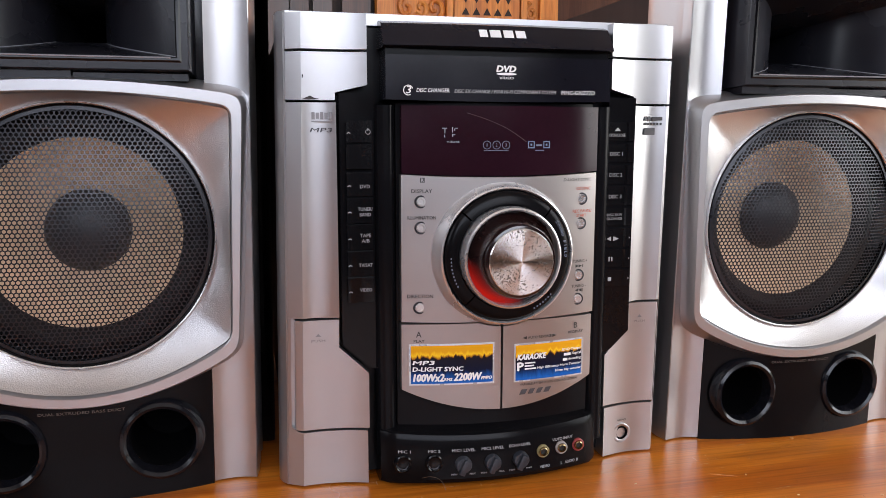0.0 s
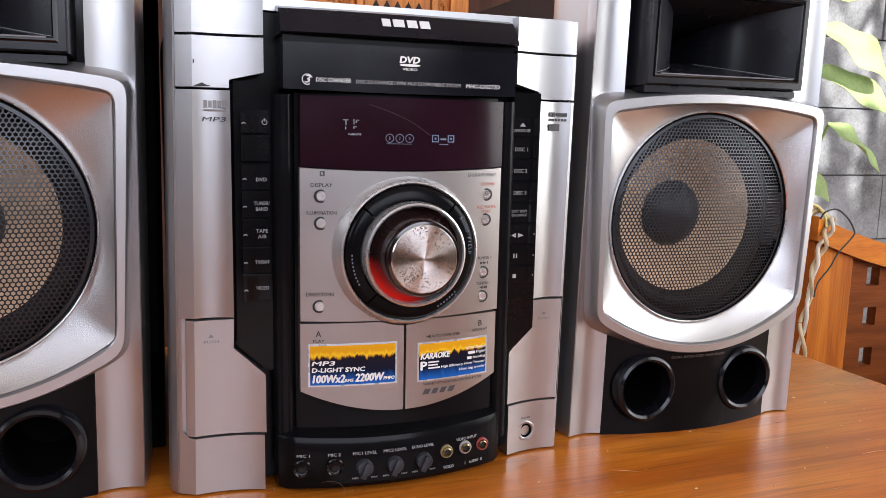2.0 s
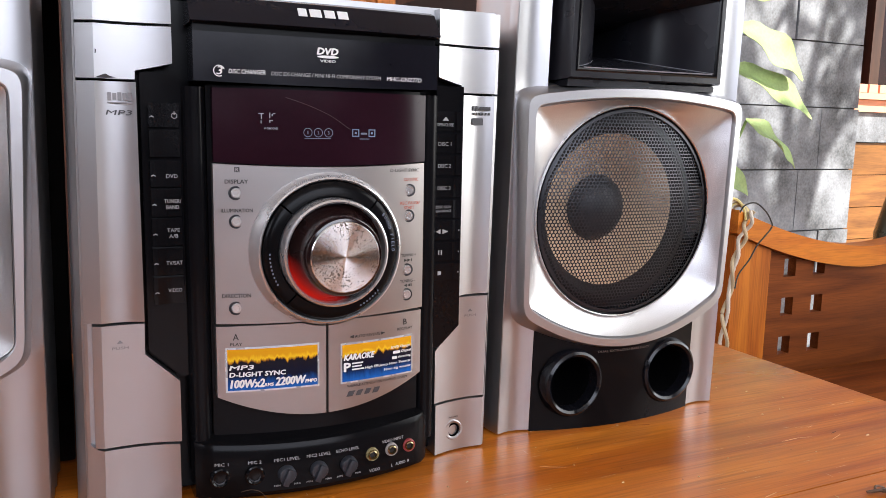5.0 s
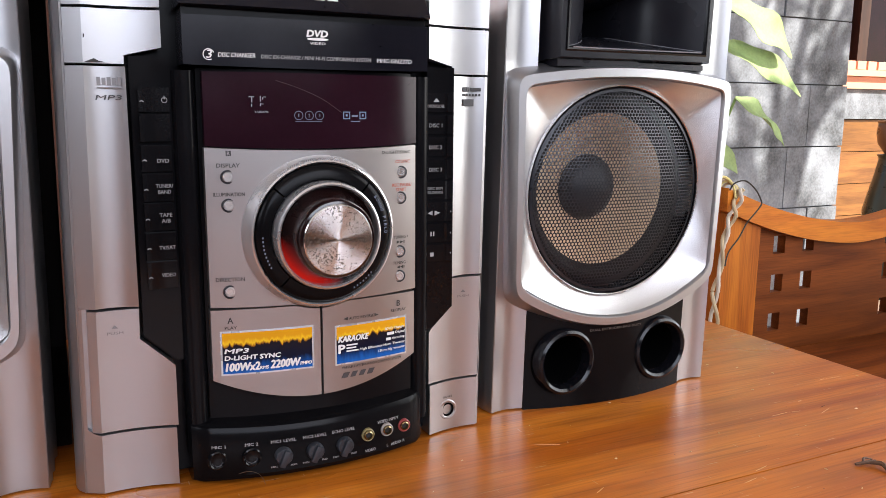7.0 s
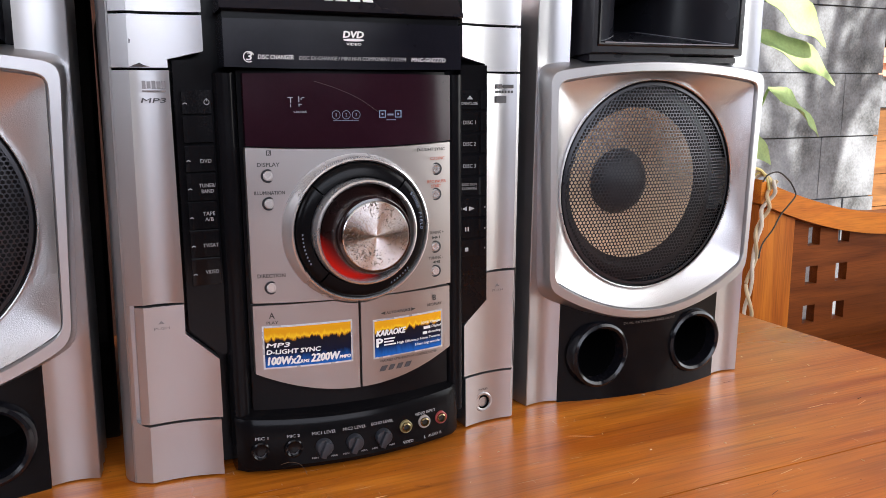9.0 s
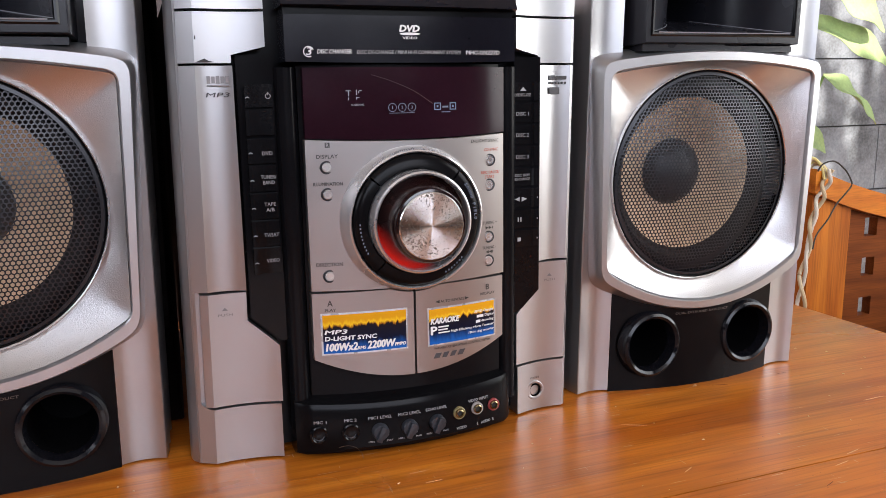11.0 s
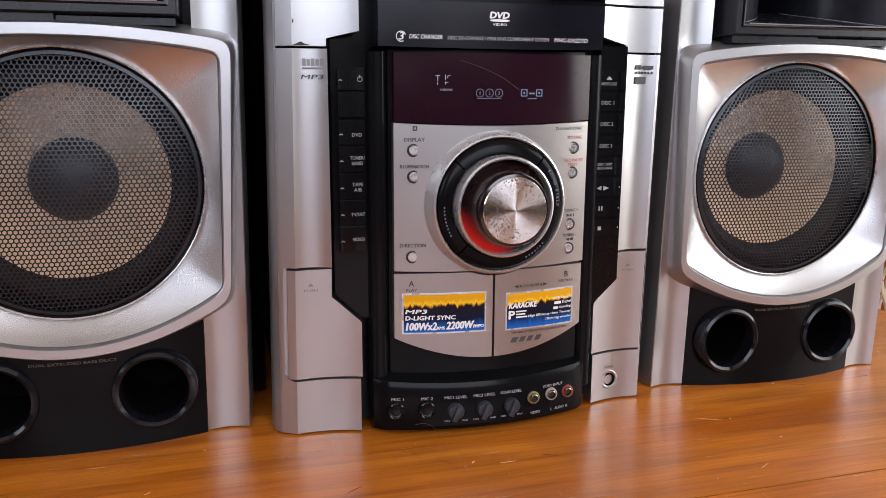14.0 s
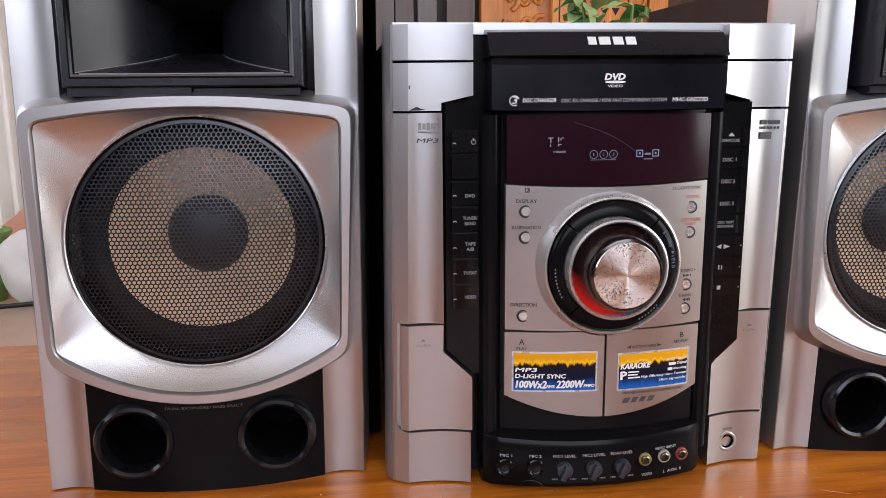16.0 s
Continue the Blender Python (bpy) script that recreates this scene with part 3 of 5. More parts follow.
    pr = lambda x: -0.0008 - 0.0052 * (0.1393 - x) / 0.0448
    slant = lambda fn, base: (lambda x: fn(x) + base(x))
    sf = slant(flute(0.0967, 0.1396, 0.0030), pr)
    lettering("PHONES", 0.1142, 0.0290, 0.0085, 0.0016, sf, GREY_INK, foot_r, lift=0.0007)

    # black side strips with their keys
    left = part("key_strip", strip(spaced(-0.1092, -0.0845, 6), const(0.2845), lambda x: 0.0870 + 0.0190 * max(0.0, (-0.0892 - x) / 0.020), const(-0.0035), 0.010), BLACK_GLOSS, s, "black strip of source keys", bevel=0.0006)
    right = part("key_strip", strip(spaced(0.0938, 0.1158, 6), const(0.2838), lambda x: 0.0872 + 0.0190 * max(0.0, (x - 0.0985) / 0.020), const(-0.0040), 0.010), BLACK_GLOSS, s, "black strip of disc keys", bevel=0.0006)
    y0 = const(-0.0058)
    for a, b in ((0.2665, 0.2500), (0.2500, 0.2315), (0.2305, 0.2125), (0.2125, 0.1935), (0.1935, 0.1745), (0.1745, 0.1555), (0.1555, 0.1365)):
        k = part("key", strip([-0.1050, -0.1018, -0.0990, -0.0865], const(a - 0.0007), const(b + 0.0007), lambda x: -0.0058 if x > -0.1015 else -0.0072, 0.001), KEY_BLACK, left, bevel=0.0009)
        zc = (a + b) / 2 - 0.001
        if a == 0.2500:
            continue
        plate([(-0.1045, zc - 0.0007), (-0.1032, zc - 0.0001), (-0.1019, zc - 0.0007), (-0.1019, zc), (-0.1032, zc + 0.0007), (-0.1045, zc)], const(-0.0072), KEY_INK, k)
    for words, z, w in (("DVD", 0.2200, 0.0070), ("TUNER/", 0.2040, 0.0105), ("BAND", 0.2002, 0.0078), ("TAPE", 0.1853, 0.0078), ("A/B", 0.1815, 0.0056), ("TV/SAT", 0.1640, 0.0100), ("VIDEO", 0.1460, 0.0086)):
        lettering(words, -0.0920, z, w, 0.0025, y0, KEY_INK, left, lift=0.0005)
    part("power_mark", lathe([(0.0019, -0.0063), (0.0014, -0.0063)], -0.0895, 0.258, 16), KEY_INK, left)
    bar(-0.0895, 0.2596, 0.0006, 0.0022, y0, KEY_INK, left, lift=0.0007)
    y0 = const(-0.0048)
    rows = [0.2665, 0.2505, 0.2345, 0.2180, 0.2015, 0.1860, 0.1695, 0.1535, 0.1385]
    for a, b in zip(rows, rows[1:]):
        k = part("key", strip([0.0943, 0.1085, 0.1098, 0.1142], const(a - 0.0008), const(b + 0.0012), lambda x: -0.0048 if x < 0.109 else -0.0061, 0.001), KEY_BLACK, right, bevel=0.0009)
        if a < 0.19:
            bar(0.1130, (a + b) / 2, 0.0008, 0.0012, const(-0.0061), KEY_INK, k)
    for words, z, w, h in (("OPEN/CLOSE", 0.2560, 0.0135, 0.0022), ("DISC 1", 0.2420, 0.0105, 0.0028), ("DISC 2", 0.2260, 0.0105, 0.0028), ("DISC 3", 0.2095, 0.0105, 0.0028), ("DISC SKIP/", 0.1955, 0.0125, 0.0020), ("EX-CHANGE", 0.1925, 0.0125, 0.0020)):
        lettering(words, 0.1005, z, w, h, y0, KEY_INK, right, lift=0.0005)
    plate([(0.0985, 0.2590), (0.1035, 0.2590), (0.1010, 0.2618)], y0, PALE_GREY_INK, right)
    plate([(0.0935 + 0.001, 0.1770), (0.0983, 0.1752), (0.0983, 0.1788)], y0, PALE_GREY_INK, right)
    plate([(0.1048, 0.1770), (0.1000, 0.1788), (0.1000, 0.1752)], y0, PALE_GREY_INK, right)
    for x in (0.0972, 0.0994):
        bar(x, 0.1612, 0.0010, 0.0034, y0, PALE_GREY_INK, right)
    bar(0.0980, 0.1455, 0.0028, 0.0030, y0, PALE_GREY_INK, right)

    # dark ridges on both sides of the middle section
    for a, b in ((-0.0850, -0.0695), (0.0785, 0.0945)):
        m, hw = (a + b) / 2, (b - a) / 2
        part("ridge", strip(spaced(a, b, 10), const(0.2765), const(0.020), lambda x: -0.0115 + 0.008 * abs((x - m) / hw) ** 3, 0.010), BLACK_TRIM, s, bevel=0.0005)
    part("middle_frame", strip(spaced(-0.0702, 0.0792, 20), const(0.2785), const(0.046), lambda x: fp(x) + 0.006, 0.010), BLACK_TRIM, s, "black frame behind the control panels")

    # disc lid and disc door
    lid = bmesh.new()
    cols = []
    for x in spaced(-0.0805, 0.0885, 16):
        bow = 0.004 * ((x - CX) / 0.084) ** 2
        cols.append([lid.verts.new((x, y + bow, z)) for y, z in ((-0.0215, 0.3150), (-0.0245, 0.3162), (-0.0235, 0.3185), (-0.0130, 0.3320), (-0.0060, 0.3342), (0.018, 0.3342), (0.018, 0.3150))])
    for c, d in zip(cols, cols[1:]):
        for i in range(7):
            j = (i + 1) % 7
            lid.faces.new((c[i], d[i], d[j], c[j]))
    lid.faces.new(cols[0])
    lid.faces.new(cols[-1][::-1])
    lid_ob = part("disc_lid", lid, LID, s, "glossy black disc lid", bevel=0.0008)
    # maker's mark as plain blocks
    def lid_y(z):
        return -0.0235 + 0.0105 * (z - 0.3185) / 0.0135
    for x0, x1 in ((-0.0125, -0.0068), (-0.0048, 0.0030), (0.0052, 0.0122), (0.0142, 0.0212)):
        bm = bmesh.new()
        for zz0, zz1 in ((0.3232, 0.3286),):
            v = [bm.verts.new(p) for p in ((x0, lid_y(zz0) - 0.0008, zz0), (x1, lid_y(zz0) - 0.0008, zz0), (x1, lid_y(zz1) - 0.0008, zz1), (x0, lid_y(zz1) - 0.0008, zz1))]
            w = [bm.verts.new((q.co.x, q.co.y + 0.001, q.co.z)) for q in v]
            bm.faces.new(v)
            for i in range(4):
                bm.faces.new((v[i], w[i], w[(i + 1) % 4], v[(i + 1) % 4]))
        part("emblem", bm, WHITE_INK, lid_ob, "plain white emblem block", bevel=0.0004)
    fd = lambda x: -0.0220 + 0.003 * ((x - CX) / 0.084) ** 2
    door = part("disc_door", strip(spaced(-0.0790, 0.0870, 20), const(0.3100), lambda x: 0.2790 + 0.001 * ((x - CX) / 0.084) ** 2, fd, 0.010), LID, s, "glossy black disc door", bevel=0.001)
    part("shadow_gap", strip(spaced(-0.0785, 0.0865, 6), const(0.3150), const(0.3100), const(-0.0150), 0.010), BLACK_TRIM, s)
    part("swirl_mark", lathe([(0.0036, -0.0226), (0.0030, -0.0226)], -0.0640, 0.2862, 20, a0=20, a1=300), WHITE_INK, door)
    lettering("3", -0.0632, 0.2866, 0.0032, 0.0050, fd, WHITE_INK, door, 0.2)
    lettering("DISC CHANGER", -0.0462, 0.2864, 0.0230, 0.0027, fd, WHITE_INK, door, 0.15)
    lettering("DISC EX-CHANGE / MINI HI-FI COMPONENT SYSTEM", 0.0062, 0.2860, 0.0745, 0.0024, fd, PALE_GREY_INK, door, 0.15)
    lettering("MHC-GNZ77D", 0.0612, 0.2860, 0.0262, 0.0027, fd, WHITE_INK, door, 0.1)
    # video disc mark
    lettering("DVD", 0.0062, 0.3017, 0.0138, 0.0042, fd, WHITE_INK, door, 0.2, bold=0.08)
    bm = bmesh.new()
    ring = [bm.verts.new((0.0062 + 0.0074 * math.cos(a), fd(0.0062) - 0.0005, 0.2982 + 0.0009 * math.sin(a))) for a in (2 * math.pi * i / 24 for i in range(24))]
    bm.faces.new(ring)
    part("emblem", bm, WHITE_INK, door, smooth=False)
    lettering("VIDEO", 0.0062, 0.2955, 0.0105, 0.0017, fd, WHITE_INK, door)

    # display
    disp = part("display_window", strip(spaced(-0.0672, 0.0812, 24), const(0.2762), lambda x: 0.2295 - 0.0022 * (1 - ((x - CX) / 0.0745) ** 2), fp, lambda x: fp(x) + 0.0075), DISPLAY, s, "dark violet smoked display window", bevel=0.0006)
    for x, z, w, h in ((-0.0385, 0.2612, 0.0042, 0.0006), (-0.0383, 0.2588, 0.0006, 0.0040), (-0.0385, 0.2545, 0.0006, 0.0022), (-0.0318, 0.2598, 0.0006, 0.0045), (-0.0300, 0.2600, 0.0006, 0.0018), (-0.0285, 0.2612, 0.0020, 0.0005), (-0.0318, 0.2550, 0.0006, 0.0022), (-0.0305, 0.2556, 0.0020, 0.0005)):
        bar(-0.0345 + (x + 0.0345) * 0.82, 0.2585 + (z - 0.2585) * 0.8, w * 0.82, h * 0.8, fp, SEGMENT, disp, "segment")
    lettering("V-GROOVE", -0.0318, 0.2512, 0.0086, 0.0013, fp, SEGMENT, disp, name="segment")
    for i in range(3):
        x = -0.0078 + i * 0.0070
        part("segment", lathe([(0.0030, fp(x) - 0.0004), (0.0026, fp(x) - 0.0004)], x, 0.2490, 24), DIM_SEGMENT, disp)
        lettering(str(i + 1), x, 0.2490, 0.0012 if i else 0.0006, 0.0022, fp, DIM_SEGMENT, disp, name="segment", bold=0.0)
    bar(-0.0010, 0.2452, 0.018, 0.0003, fp, DIM_SEGMENT, disp, "segment")
    for x in (0.0255, 0.0375):
        for dx, dz, w, h in ((0, 0.0022, 0.0050, 0.0006), (0, -0.0022, 0.0050, 0.0006), (0.0022, 0, 0.0006, 0.0050), (-0.0022, 0, 0.0006, 0.0050), (0, 0, 0.0012, 0.0014)):
            bar(x + dx, 0.2492 + dz, w, h, fp, BLUE_INK, disp, "segment")
    bar(0.0315, 0.2488, 0.0045, 0.0012, fp, DIM_SEGMENT, disp, "segment")
    bar(0.0320, 0.2452, 0.0070, 0.0005, fp, DIM_SEGMENT, disp, "segment")
    part("scratch", tube([(x, fp(x) - 0.0001, z) for x, z in ((-0.022, 0.2712), (-0.008, 0.2668), (0.008, 0.2600), (0.022, 0.2510))], 0.00016, 5), SCRATCH, disp)

    # control panel
    pan = part("control_panel", strip(spaced(-0.0680, 0.0800, 30), lambda x: 0.2285 - 0.0022 * (1 - ((x - CX) / 0.0745) ** 2), lambda x: 0.1232 - 0.0012 * (1 - ((x - CX) / 0.0745) ** 2), lambda x: fp(x) - 0.0015, lambda x: fp(x) + 0.006), PANEL, s, "silver control panel", bevel=0.0006)
    fq = lambda x: fp(x) - 0.0015
    for x, z in ((-0.0545, 0.2095), (-0.0545, 0.1910), (-0.0555, 0.1335), (0.0675, 0.2095), (0.0670, 0.1912), (0.0662, 0.1523), (0.0660, 0.1342)):
        k = part("button_rim", lathe([(0.0046, fq(x) + 0.001), (0.0046, fq(x) - 0.0003), (0.0041, fq(x) - 0.0006), (0.0034, fq(x) - 0.0001)], x, z, 28), KNOB_GREY, pan)
        part("button", lathe([(0.0032, fq(x) + 0.002), (0.0032, fq(x) - 0.0008), (0.0028, fq(x) - 0.0014), (0.0020, fq(x) - 0.0014), (0.0017, fq(x) - 0.0009), (0.0, fq(x) - 0.0009)], x, z, 28), SILVER_RING, k)
    for words, x, z, w, h, ink in (("DISPLAY", -0.0540, 0.2170, 0.0142, 0.0026, GREY_INK), ("ILLUMINATION", -0.0540, 0.1983, 0.0195, 0.0024, GREY_INK), ("DIRECTION", -0.0552, 0.1420, 0.0180, 0.0026, GREY_INK),
                                   ("D-LIGHT SYNC", 0.0632, 0.2238, 0.0236, 0.0022, GREY_INK), ("CD SYNC", 0.0685, 0.2172, 0.0122, 0.0022, RED_INK), ("REC PAUSE/", 0.0680, 0.2005, 0.0165, 0.0022, RED_INK), ("START", 0.0672, 0.1972, 0.0085, 0.0022, RED_INK),
                                   ("TUNING +", 0.0672, 0.1630, 0.0125, 0.0022, GREY_INK), ("TUNING -", 0.0665, 0.1442, 0.0125, 0.0022, GREY_INK)):
        lettering(words, x, z, w, h, fq, ink, pan, 0.1 if "SYNC" in words else 0.0, lift=0.0008)
    for z, d in ((0.1592, 1), (0.1408, -1)):
        for x in (0.0650, 0.0678):
            plate([(x - d * 0.0013, z - 0.0011), (x + d * 0.0013, z), (x - d * 0.0013, z + 0.0011)], fq, GREY_INK, pan)
        bar(0.0700, z, 0.0006, 0.0020, fq, GREY_INK, pan)
    bar(-0.0535, 0.2247, 0.0032, 0.0034, fq, GREY_INK, pan)
    lettering("R", -0.0535, 0.2247, 0.0018, 0.0024, fq, PANEL, pan, lift=0.0007)

    # volume dial
    dial = part("dial_ring", lathe([(0.0530, -0.012), (0.0527, -0.0215), (0.0520, -0.0250), (0.0506, -0.0300), (0.0492, -0.0332), (0.0482, -0.0338), (0.0474, -0.0328), (0.0472, -0.012)], RX, RZ, 96), SILVER_RING, s, "silver ring round the volume dial")
    for a in (2, 92, 182, 272):
        part("ring_key", lathe([(0.0468, -0.0270), (0.0468, -0.0322), (0.0460, -0.0338), (0.0446, -0.0350), (0.0420, -0.0360), (0.0372, -0.0364), (0.0366, -0.0352), (0.0366, -0.0270)], RX, RZ, 24, a0=a - 44.2, a1=a + 44.2, closed=True), BLACK_SATIN, dial, "matt black ring key")
    part("ring_base", lathe([(0.0473, -0.0290), (0.0355, -0.0290)], RX, RZ, 48), BLACK, dial)
    for i, c in enumerate("SOUND FIELD"):
        ang = radians(34 - i * 3.5)
        if c != " ":
            lettering(c, RX + 0.0425 * math.cos(ang), RZ + 0.0425 * math.sin(ang), 0.0004 if c == "I" else 0.0016, 0.0021, const(-0.0358), DIM_SEGMENT, dial, turn=math.degrees(ang) - 90)
    for a0, n in ((208, 9), (318, 7)):
        for i in range(n):
            ang = radians(a0 - i * 3.5)
            bar(RX + 0.0425 * math.cos(ang), RZ + 0.0425 * math.sin(ang), 0.0009, 0.0012, const(-0.0358), DIM_SEGMENT, dial)
    n = 46
    for i in range(n):
        ang = 128 - i * 76 / n
        if i % 7 != 6:
            bar(RX + 0.0499 * math.cos(radians(ang)), RZ + 0.0499 * math.sin(radians(ang)), 0.0008, 0.0012, const(-0.0322), PALE_GREY_INK, dial)
    bm = lathe([(0.0362, -0.028), (0.0362, -0.0425), (0.0354, -0.0452), (0.0342, -0.0460), (0.0332, -0.0452), (0.0328, -0.0370)], RX, RZ, 180)
    for v in bm.verts:
        r = math.hypot(v.co.x - RX, v.co.z - RZ)
        if 0.0361 < r < 0.0363:
            k = 1 - 0.012 * (round(math.degrees(math.atan2(v.co.z - RZ, v.co.x - RX)) / 2) % 2)
            v.co.x, v.co.z = RX + (v.co.x - RX) * k, RZ + (v.co.z - RZ) * k
    part("jog_wheel", bm, SILVER_RING, dial, "knurled silver jog wheel")
    # The black skirt carries the ring's red light as emission of its own.
    knob = part("volume_knob", lathe([(0.0318, -0.0370), (0.0300, -0.0420), (0.0282, -0.0475), (0.0280, -0.0485), (0.0264, -0.0545), (0.0256, -0.0585), (0.0247, -0.0602), (0.0230, -0.0606), (0.0230, -0.0586), (0.0, -0.0586)], RX, RZ, 72), GLOW, dial, "black volume knob with a worn metal face")
    part("knob_face", lathe([(0.0229, -0.0594), (0.0229, -0.0614), (0.0224, -0.0620), (0.012, -0.0620), (0.004, -0.0620), (0.0, -0.0620)], RX, RZ, 72), KNOB, knob, "turned metal face with dark worn specks")
    part("light_ring", lathe([(0.0330, -0.0385), (0.0322, -0.0378), (0.0312, -0.0385)], RX, RZ, 72), GLOW, dial, "red glowing light ring")

    # tape doors
    def top(x):
        d = abs(x - RX)
        return 0.1212 if d > 0.0530 else min(0.1212, RZ - math.sqrt(0.0530 ** 2 - d * d))
    def foot(x):
        return 0.0738 - 0.0180 * (1 - ((x - CX) / 0.0745) ** 2)
    doors = []
    for a, b, lab in ((-0.0682, 0.0038, "silver tape door with a colour sticker"), (0.0055, 0.0790, "silver tape door with a blue sticker")):
        doors.append(part("tape_door", strip(spaced(a, b, 26), top, foot, fq, lambda x: fp(x) + 0.006), PANEL, s, lab, bevel=0.0006))
    dA, dB = doors
    lettering("A", -0.0562, 0.1140, 0.0036, 0.0042, fq, GREY_INK, dA)
    lettering("PLAY", -0.0560, 0.1090, 0.0076, 0.0020, fq, GREY_INK, dA)
    lettering("B", 0.0650, 0.1142, 0.0030, 0.0042, fq, GREY_INK, dB)
    lettering("REC/PLAY", 0.0650, 0.1092, 0.0128, 0.0020, fq, GREY_INK, dB)
    lettering("AUTO REVERSE", 0.0345, 0.1082, 0.0195, 0.0020, fq, GREY_INK, dB)
    plate([(0.0205, 0.1082), (0.0240, 0.1070), (0.0240, 0.1094)], fq, GREY_INK, dB)
    plate([(0.0485, 0.1082), (0.0450, 0.1094), (0.0450, 0.1070)], fq, GREY_INK, dB)
    lettering("VARIABLE ATTENUATION CONTROL SYSTEM", 0.0430, 0.0728, 0.0480, 0.0017, fq, GREY_INK, dB)
    for x, w in ((0.0215, 0.0060), (0.0280, 0.0052), (0.0345, 0.0052), (0.0412, 0.0056)):
        plate([(x - w / 2, 0.0652), (x + w / 2 - 0.0014, 0.0652), (x + w / 2 + 0.0008, 0.0690), (x - w / 2 + 0.0020, 0.0690)], fq, DARK_INK, dB, "emblem")

    def sticker(door, x0, x1, z0, z1, mat, label):
        st = part("sticker", strip(spaced(x0, x1, 10), const(z1), const(z0), lambda x: fq(x) - 0.0003, lambda x: fq(x) + 0.0001), FOIL, door, label)
        e = 0.0012
        part("print", strip(spaced(x0 + e, x1 - e, 10), const(z1 - e), const(z0 + e), lambda x: fq(x) - 0.0005, lambda x: fq(x) - 0.0002), mat, st)
        return st
    a = sticker(dA, -0.0630, -0.0012, 0.0760, 0.1066, sticker_print("sticker_print_a", 0.0776, 0.1050), "gold and blue printed sticker with foil edge")
    up = lambda x: fq(x) - 0.0006
    for words, x, z, w, h, ln in (("MP3", -0.0528, 0.0930, 0.0150, 0.0030, 0.3), ("D-LIGHT SYNC", -0.0425, 0.0882, 0.0360, 0.0031, 0.1), ("100Wx2", -0.0490, 0.0818, 0.0215, 0.0056, 0.15), ("RMS", -0.0353, 0.0803, 0.0056, 0.0022, 0.15), ("2200W", -0.0210, 0.0820, 0.0195, 0.0056, 0.15), ("PMPO", -0.0070, 0.0806, 0.0078, 0.0024, 0.15)):
        lettering(words, x, z, w, h, up, WHITE_INK, a, ln, lift=0.0003, bold=0.07)
    b = sticker(dB, 0.0142, 0.0718, 0.0750, 0.1040, sticker_print("sticker_print_b", 0.0766, 0.1024), "gold and blue karaoke sticker")
    lettering("KARAOKE", 0.0282, 0.0938, 0.0225, 0.0042, up, WHITE_INK, b, 0.2, lift=0.0003, bold=0.07)
    lettering("P", 0.0190, 0.0868, 0.0046, 0.0060, up, WHITE_INK, b, lift=0.0003, bold=0.07)
    for i, w in enumerate((0.0085, 0.0075, 0.0092)):
        bar(0.0225 + w / 2, 0.0890 - i * 0.0022, w, 0.0010, up, WHITE_INK, b, lift=0.0003)
    lettering("3DVD Changer", 0.0615, 0.0962, 0.0170, 0.0024, up, WHITE_INK, b, 0.1, lift=0.0003)
    bar(0.0580, 0.0925, 0.0058, 0.0020, up, WHITE_INK, b, lift=0.0003)
    lettering("Digital", 0.0660, 0.0925, 0.0080, 0.0024, up, WHITE_INK, b, 0.1, lift=0.0003)
    bar(0.0562, 0.0886, 0.0038, 0.0020, up, WHITE_INK, b, lift=0.0003)
    lettering("decoding", 0.0645, 0.0886, 0.0110, 0.0024, up, WHITE_INK, b, 0.1, lift=0.0003)
    lettering("High Efficiency Horn Tweeter", 0.0515, 0.0846, 0.0375, 0.0024, up, WHITE_INK, b, 0.1, lift=0.0003)
    lettering("18cm big woofer", 0.0590, 0.0808, 0.0225, 0.0024, up, WHITE_INK, b, 0.1, lift=0.0003)

    # hollow under the tape doors and the socket strip
    part("lower_skirt", strip(spaced(-0.0700, 0.0790, 20), const(0.0765), const(0.0405), lambda x: fp(x) + 0.0045, 0.010), BLACK_TRIM, s, bevel=0.0005)
    bm = bmesh.new()
    cols = []
    for x in spaced(-0.0835, 0.0855, 28):
        u = ((x - 0.001) / 0.0845) ** 2
        yf = fj(x) if u < 0.96 else fj(x) + 0.004 * (u - 0.96) / 0.04
        cols.append([bm.verts.new((x, y, z)) for y, z in ((yf + 0.010, 0.0005), (yf + 0.002, 0.0035), (yf, 0.007), (yf + 0.0015, 0.0345 + 0.003 * u), (yf + 0.0035, 0.0385 + 0.003 * u), (yf + 0.016, 0.0445 + 0.002 * u), (0.012, 0.0460), (0.012, 0.0005))])
    for c, d in zip(cols, cols[1:]):
        for i in range(8):
            j = (i + 1) % 8
            bm.faces.new((c[i], d[i], d[j], c[j]))
    bm.faces.new(cols[0])
    bm.faces.new(cols[-1][::-1])
    js = part("socket_strip", bm, BLACK_SATIN, s, "black bowed strip of sockets and small knobs", bevel=0.0005)
    fs = lambda x: fj(x) + 0.0004
    for words, x, z, w in (("MIC 1", -0.0680, 0.0285, 0.0086), ("MIC 2", -0.0470, 0.0288, 0.0086), ("MIC1 LEVEL", -0.0258, 0.0290, 0.0170), ("MIC2 LEVEL", -0.0040, 0.0292, 0.0170), ("ECHO LEVEL", 0.0172, 0.0294, 0.0170), ("VIDEO INPUT", 0.0530, 0.0292, 0.0180), ("VIDEO", 0.0380, 0.0098, 0.0086), ("L", 0.0525, 0.0098, 0.0012), ("AUDIO", 0.0598, 0.0098, 0.0086), ("R", 0.0668, 0.0098, 0.0016)):
        lettering(words, x, z, w, 0.0022, fs, PALE_GREY_INK, js, lift=0.0010)
